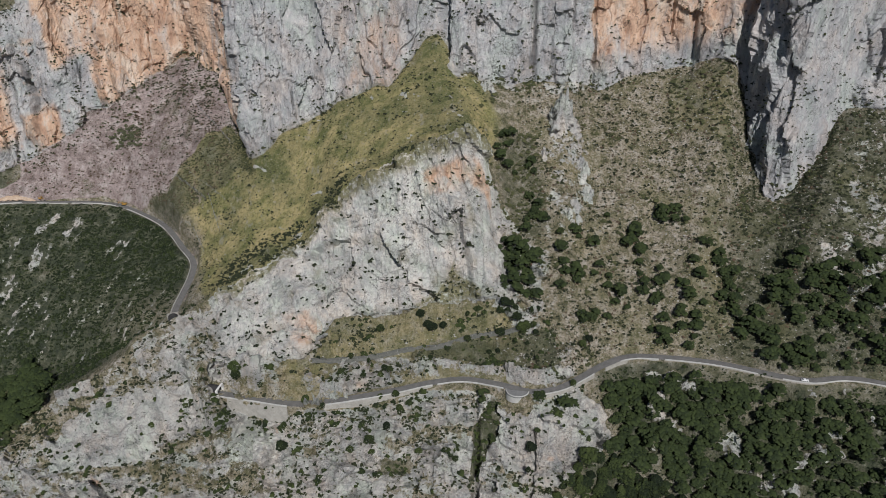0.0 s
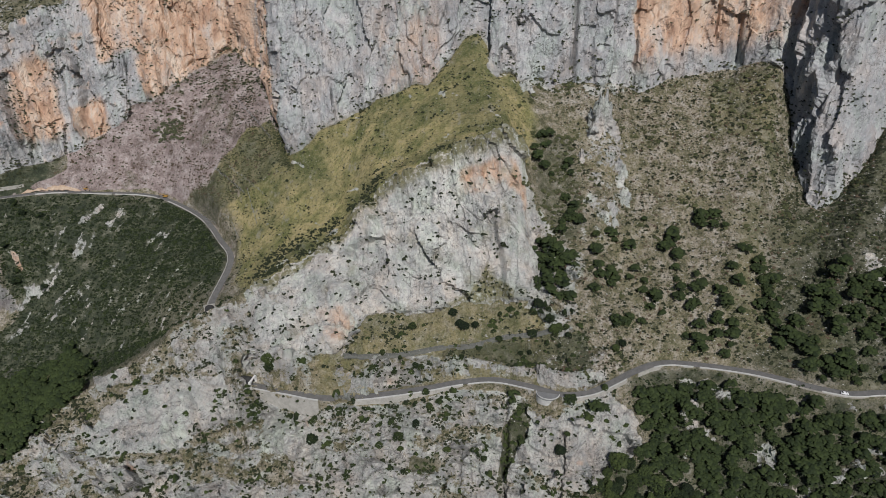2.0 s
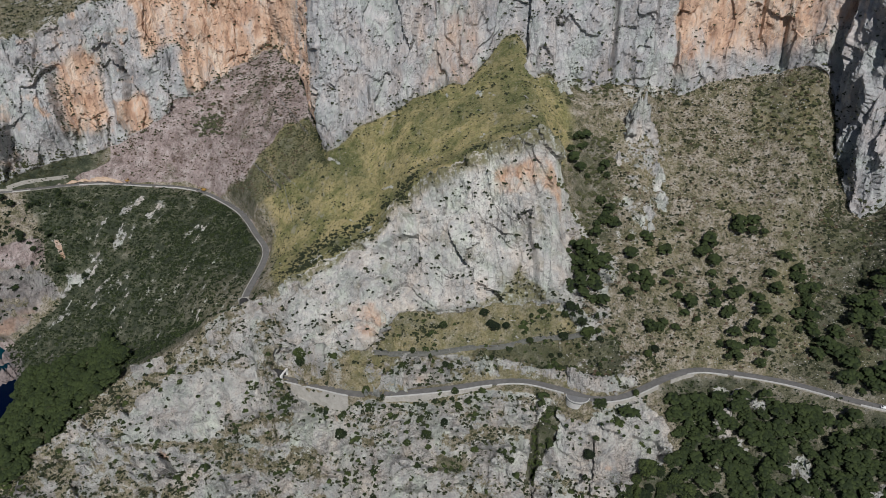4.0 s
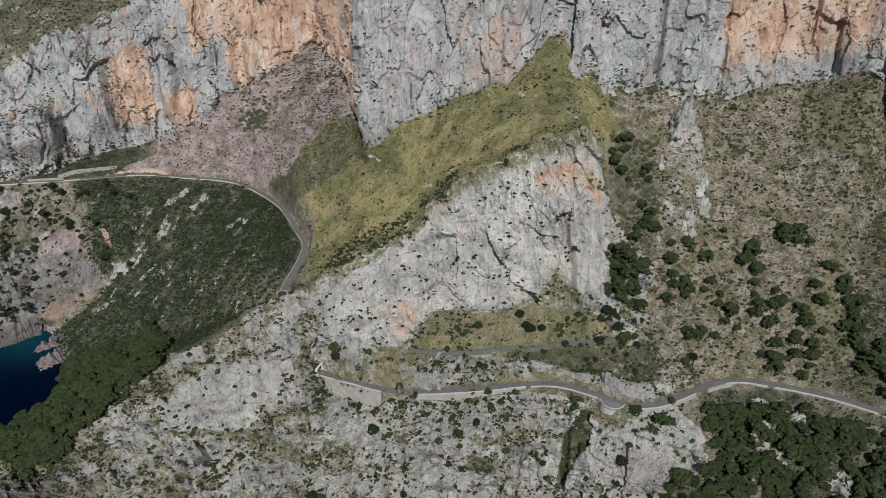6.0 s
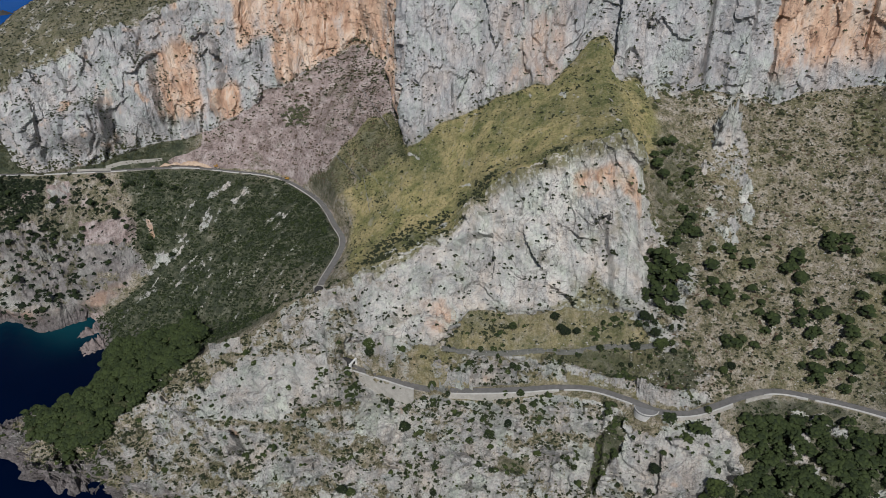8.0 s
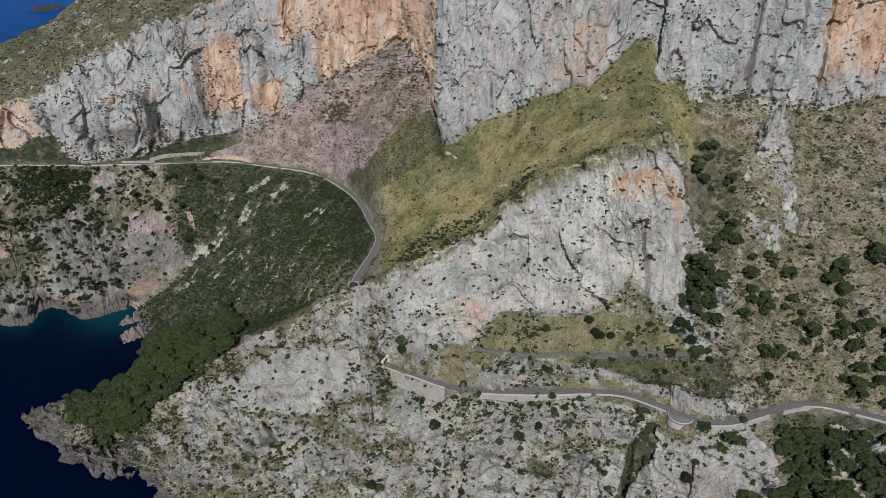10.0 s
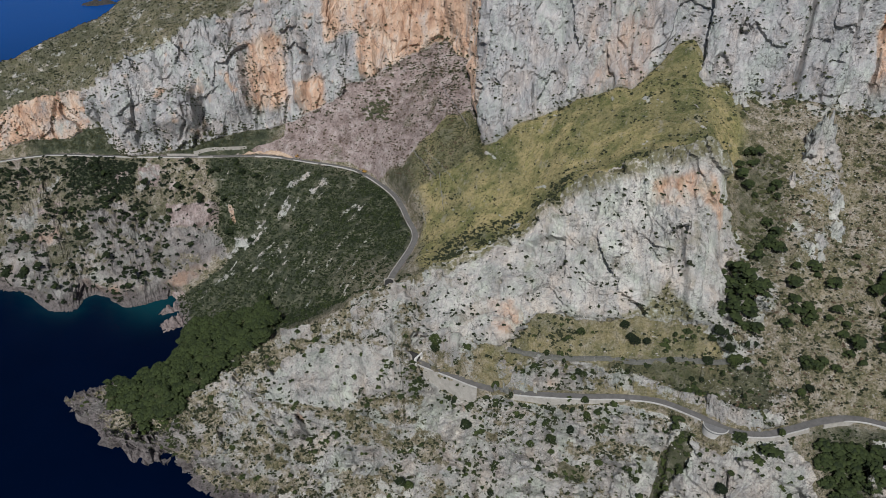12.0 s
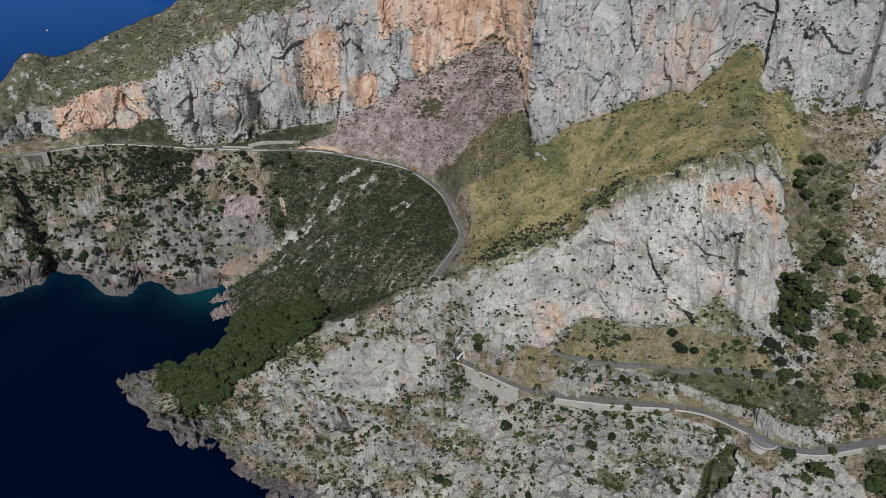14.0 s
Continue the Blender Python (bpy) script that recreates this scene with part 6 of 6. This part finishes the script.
# the arched viaduct and the ruined watchtower on the far headland
def viaduct():
    p, turn = on_road(PATH_B[60:], -54.6, 4.1, 0.0)
    bm = bmesh.new()
    n_arch, w = 3, 5.0
    outline = [(-11.5, -14)]
    for k in range(n_arch):
        x0 = -7.5 + k * w
        outline += [(x0 + 0.7, -14)] + [(x0 + w / 2 - 1.8 * math.cos(t), -3.6 + 1.9 * math.sin(t)) for t in np.linspace(0, math.pi, 9)] + [(x0 + w - 0.7, -14)]
    outline += [(11.5, -14), (11.5, 0.9), (-11.5, 0.9)]
    fr = [bm.verts.new((x, 0, z)) for x, z in outline]
    bk = [bm.verts.new((x, 1.6, z)) for x, z in outline]
    bm.faces.new(fr)
    bm.faces.new(bk[::-1])
    for k in range(len(outline)):
        k2 = (k + 1) % len(outline)
        bm.faces.new((fr[k], bk[k], bk[k2], fr[k2]))
    bmesh.ops.triangulate(bm, faces=bm.faces)
    bmesh.ops.recalc_face_normals(bm, faces=bm.faces)
    ob = tagged(part("viaduct", bm, RUIN), "grey stone viaduct wall with three arches under the road", "viaduct", kind="structure")
    # added panel that stands in for the shade under the arches
    part("arch_shade", add_box(bmesh.new(), -9.5, 9.5, 1.9, 2.2, -13.5, -1.2), DARK, ob, "near-black panel for the shade behind the arches")
    ob.matrix_world = Matrix.Translation(p) @ Matrix.Rotation(radians(turn + 90), 4, "Z") @ Matrix.Rotation(math.pi, 4, "Z")


viaduct()


def ruin():
    a, d = -54.7, 838
    z = ground_z(a, d, 12.0, 13.0)
    bm = bmesh.new()
    for x0, x1, y0, y1, h in ((-4, 4, -4, -3.1, 6.5), (-4, -3.1, -3.1, 4, 7.5), (3.1, 4, -3.1, 4, 5.0), (-3.1, 3.1, 3.1, 4, 6.0)):
        add_box(bm, x0, x1, y0, y1, -3, h, 0.08)
    for k, v in enumerate(bm.verts):
        if v.co.z > 3:
            v.co.z += noise.noise(v.co * 0.9) * 1.4
    ob = tagged(part("ruined_tower", bm, RUIN), "small roofless square stone watchtower on the headland", "tower")
    ob.matrix_world = Matrix.Translation(polar(a, d, z)) @ Matrix.Rotation(0.5, 4, "Z")
    a2 = a + 1.0
    bm = add_box(bmesh.new(), -7, 7, -0.5, 0.5, -2, 2.2, 0.08)
    ob = tagged(part("ruined_wall", bm, RUIN), "low broken stone wall beside the watchtower", "wall")
    ob.matrix_world = Matrix.Translation(polar(a2, d + 2, ground_z(a2, d + 2, 12.0, 13.0))) @ Matrix.Rotation(0.9, 4, "Z")


ruin()


# ---- rock pinnacles on the eastern slope ----
def pinnacle(name, a, d, top_z, wide, deep, lean, seed, label, power=0.8):
    z0 = min(ground_z(a, d - deep * 0.7, 4, 11), ground_z(a, d, 4, 11)) - 6
    h = top_z - z0
    rows_, cols_ = 60, 56
    v = np.linspace(0, 1, rows_)[:, None]
    t = np.linspace(0, 2 * math.pi, cols_, endpoint=False)[None]
    taper = (1 - v ** 1.25) ** power + 0.02
    lob = 1 + 0.25 * np.sin(t * 3 + seed) + 0.12 * np.sin(t * 7 + seed * 2)
    px = np.cos(t) * wide * taper * lob + lean * h * v
    py = np.sin(t) * deep * taper * lob + deep * 0.5 * v
    pz = np.broadcast_to(v * h, px.shape)
    n = facets(px / 7 + seed, py / 7, pz / 10, 5) * 4 + facets(px / 3 + seed, py / 3, pz / 5, 6) * 1.4 + fbm(px / 3 + seed, py / 3, pz / 4, 4, 0.7, True) * 0.6
    px, py = px + np.cos(t) * n * (taper + 0.15), py + np.sin(t) * n * (taper + 0.15)
    pz = pz + v * blocks(fbm(px / 3.5 + 9, py / 3.5, pz * 0 + seed, 3, 0.6), 0.15) * min(16, h * 0.7)
    ca, sa = math.cos(radians(a)), math.sin(radians(a))
    cx, cy = d * sa, d * ca
    verts = np.stack([cx + px * ca + py * sa, cy - px * sa + py * ca, pz + z0], -1).reshape(-1, 3)
    i = np.arange(rows_ * cols_).reshape(rows_, cols_)
    j = np.roll(i, -1, axis=1)
    quads = np.stack([i[:-1], j[:-1], j[1:], i[1:]], -1).reshape(-1, 4)
    tri = np.concatenate([quads[:, [0, 1, 2]], quads[:, [0, 2, 3]]])
    ob = new(name, tri_mesh(name, verts, tri, ROCK))
    return tagged(ob, label, "rock", "rock outcrops on the slope")


pinnacle("rock_pinnacle", 9.9, 512, 209, 10.0, 7, 0.03, 1, "sharp pale limestone pinnacle rising from the stony slope", 0.8)
for a, d, top_z, wide, deep, seed in ((-43.9, 592, 5, 15, 4, 3), (-43.8, 568, 7, 18, 6, 8)):
    spur = pinnacle("rock_spur", a, d, top_z, wide, deep, 0.0, seed, "low pinkish grey rock spur reaching into the cove", 0.5)
    spur.data.materials[0] = SHORE_ROCK
for a, d, h, wide, deep, lean, power, label in [
        (8.9, 490, 7, 8, 7, -0.1, 0.6, "ragged pale limestone outcrop on the stony slope"), (11.6, 492, 8, 10, 8, 0.2, 0.6, "ragged pale limestone outcrop on the stony slope"),
        (12.2, 478, 5, 6, 7, 0.3, 0.6, "ragged pale limestone outcrop on the stony slope"), (11.4, 462, 5, 7, 6, 0.2, 0.6, "low pale limestone outcrop on the stony slope"),
        (10.9, 452, 4, 5, 5, 0.3, 0.6, "low pale limestone outcrop on the stony slope"), (3.9, 532, 10, 7, 6, 0.0, 0.6, "pale limestone ribs at the foot of the cliff"),
        (0.9, 536, 12, 4.5, 5, 0.0, 0.5, "upright pale limestone block at the foot of the cliff")]:
    pinnacle("rock_outcrop", a, d, ground_z(a, d, 4, 11) + h * 0.6, wide * 0.85, deep, lean, int(a * 10) + int(d), label, power)


# the far headland across the water and a boat
def headland():
    bm = bmesh.new()
    bmesh.ops.create_grid(bm, x_segments=60, y_segments=30, size=1)
    for v in bm.verts:
        u, w = v.co.x, v.co.y
        n = noise.fractal(Vector((u * 3, w * 3, 2)), 0.8, 2, 5)
        v.co = Vector((-1490 + 38 * u + 25 * w, 1560 + 40 * w, 16 * (1 - u * u) * (1 - w * w) - 8 + n * 7 * (1 - u * u)))
    tagged(part("headland", bm, DARK), "distant pale rocky headland in the sea", "headland", kind="structure")


headland()


def boat():
    bm = bmesh.new()
    ring0 = [(-1.2, -3.5), (1.2, -3.5), (1.5, 0), (1.0, 2.5), (0, 4.2), (-1.0, 2.5), (-1.5, 0)]
    top_ = [bm.verts.new((x, y, 1.1 + 0.08 * y * (y > 0))) for x, y in ring0]
    low_ = [bm.verts.new((x * 0.6, y * 0.85, -0.4)) for x, y in ring0]
    bm.faces.new(top_)
    bm.faces.new(low_[::-1])
    for k in range(7):
        bm.faces.new((top_[k], low_[k], low_[(k + 1) % 7], top_[(k + 1) % 7]))
    bmesh.ops.recalc_face_normals(bm, faces=bm.faces)
    root = tagged(new("boat"), "small white motor boat far out on the sea", "boat")
    part("hull", bm, WHITE_PAINT, root)
    part("cabin", add_box(bmesh.new(), -0.9, 0.9, -1.5, 1.2, 1.0, 2.3, 0.15), WHITE_PAINT, root)
    root.matrix_world = Matrix.Translation(polar(-51.6, 1890, 0.1)) @ Matrix.Rotation(1.0, 4, "Z")


boat()
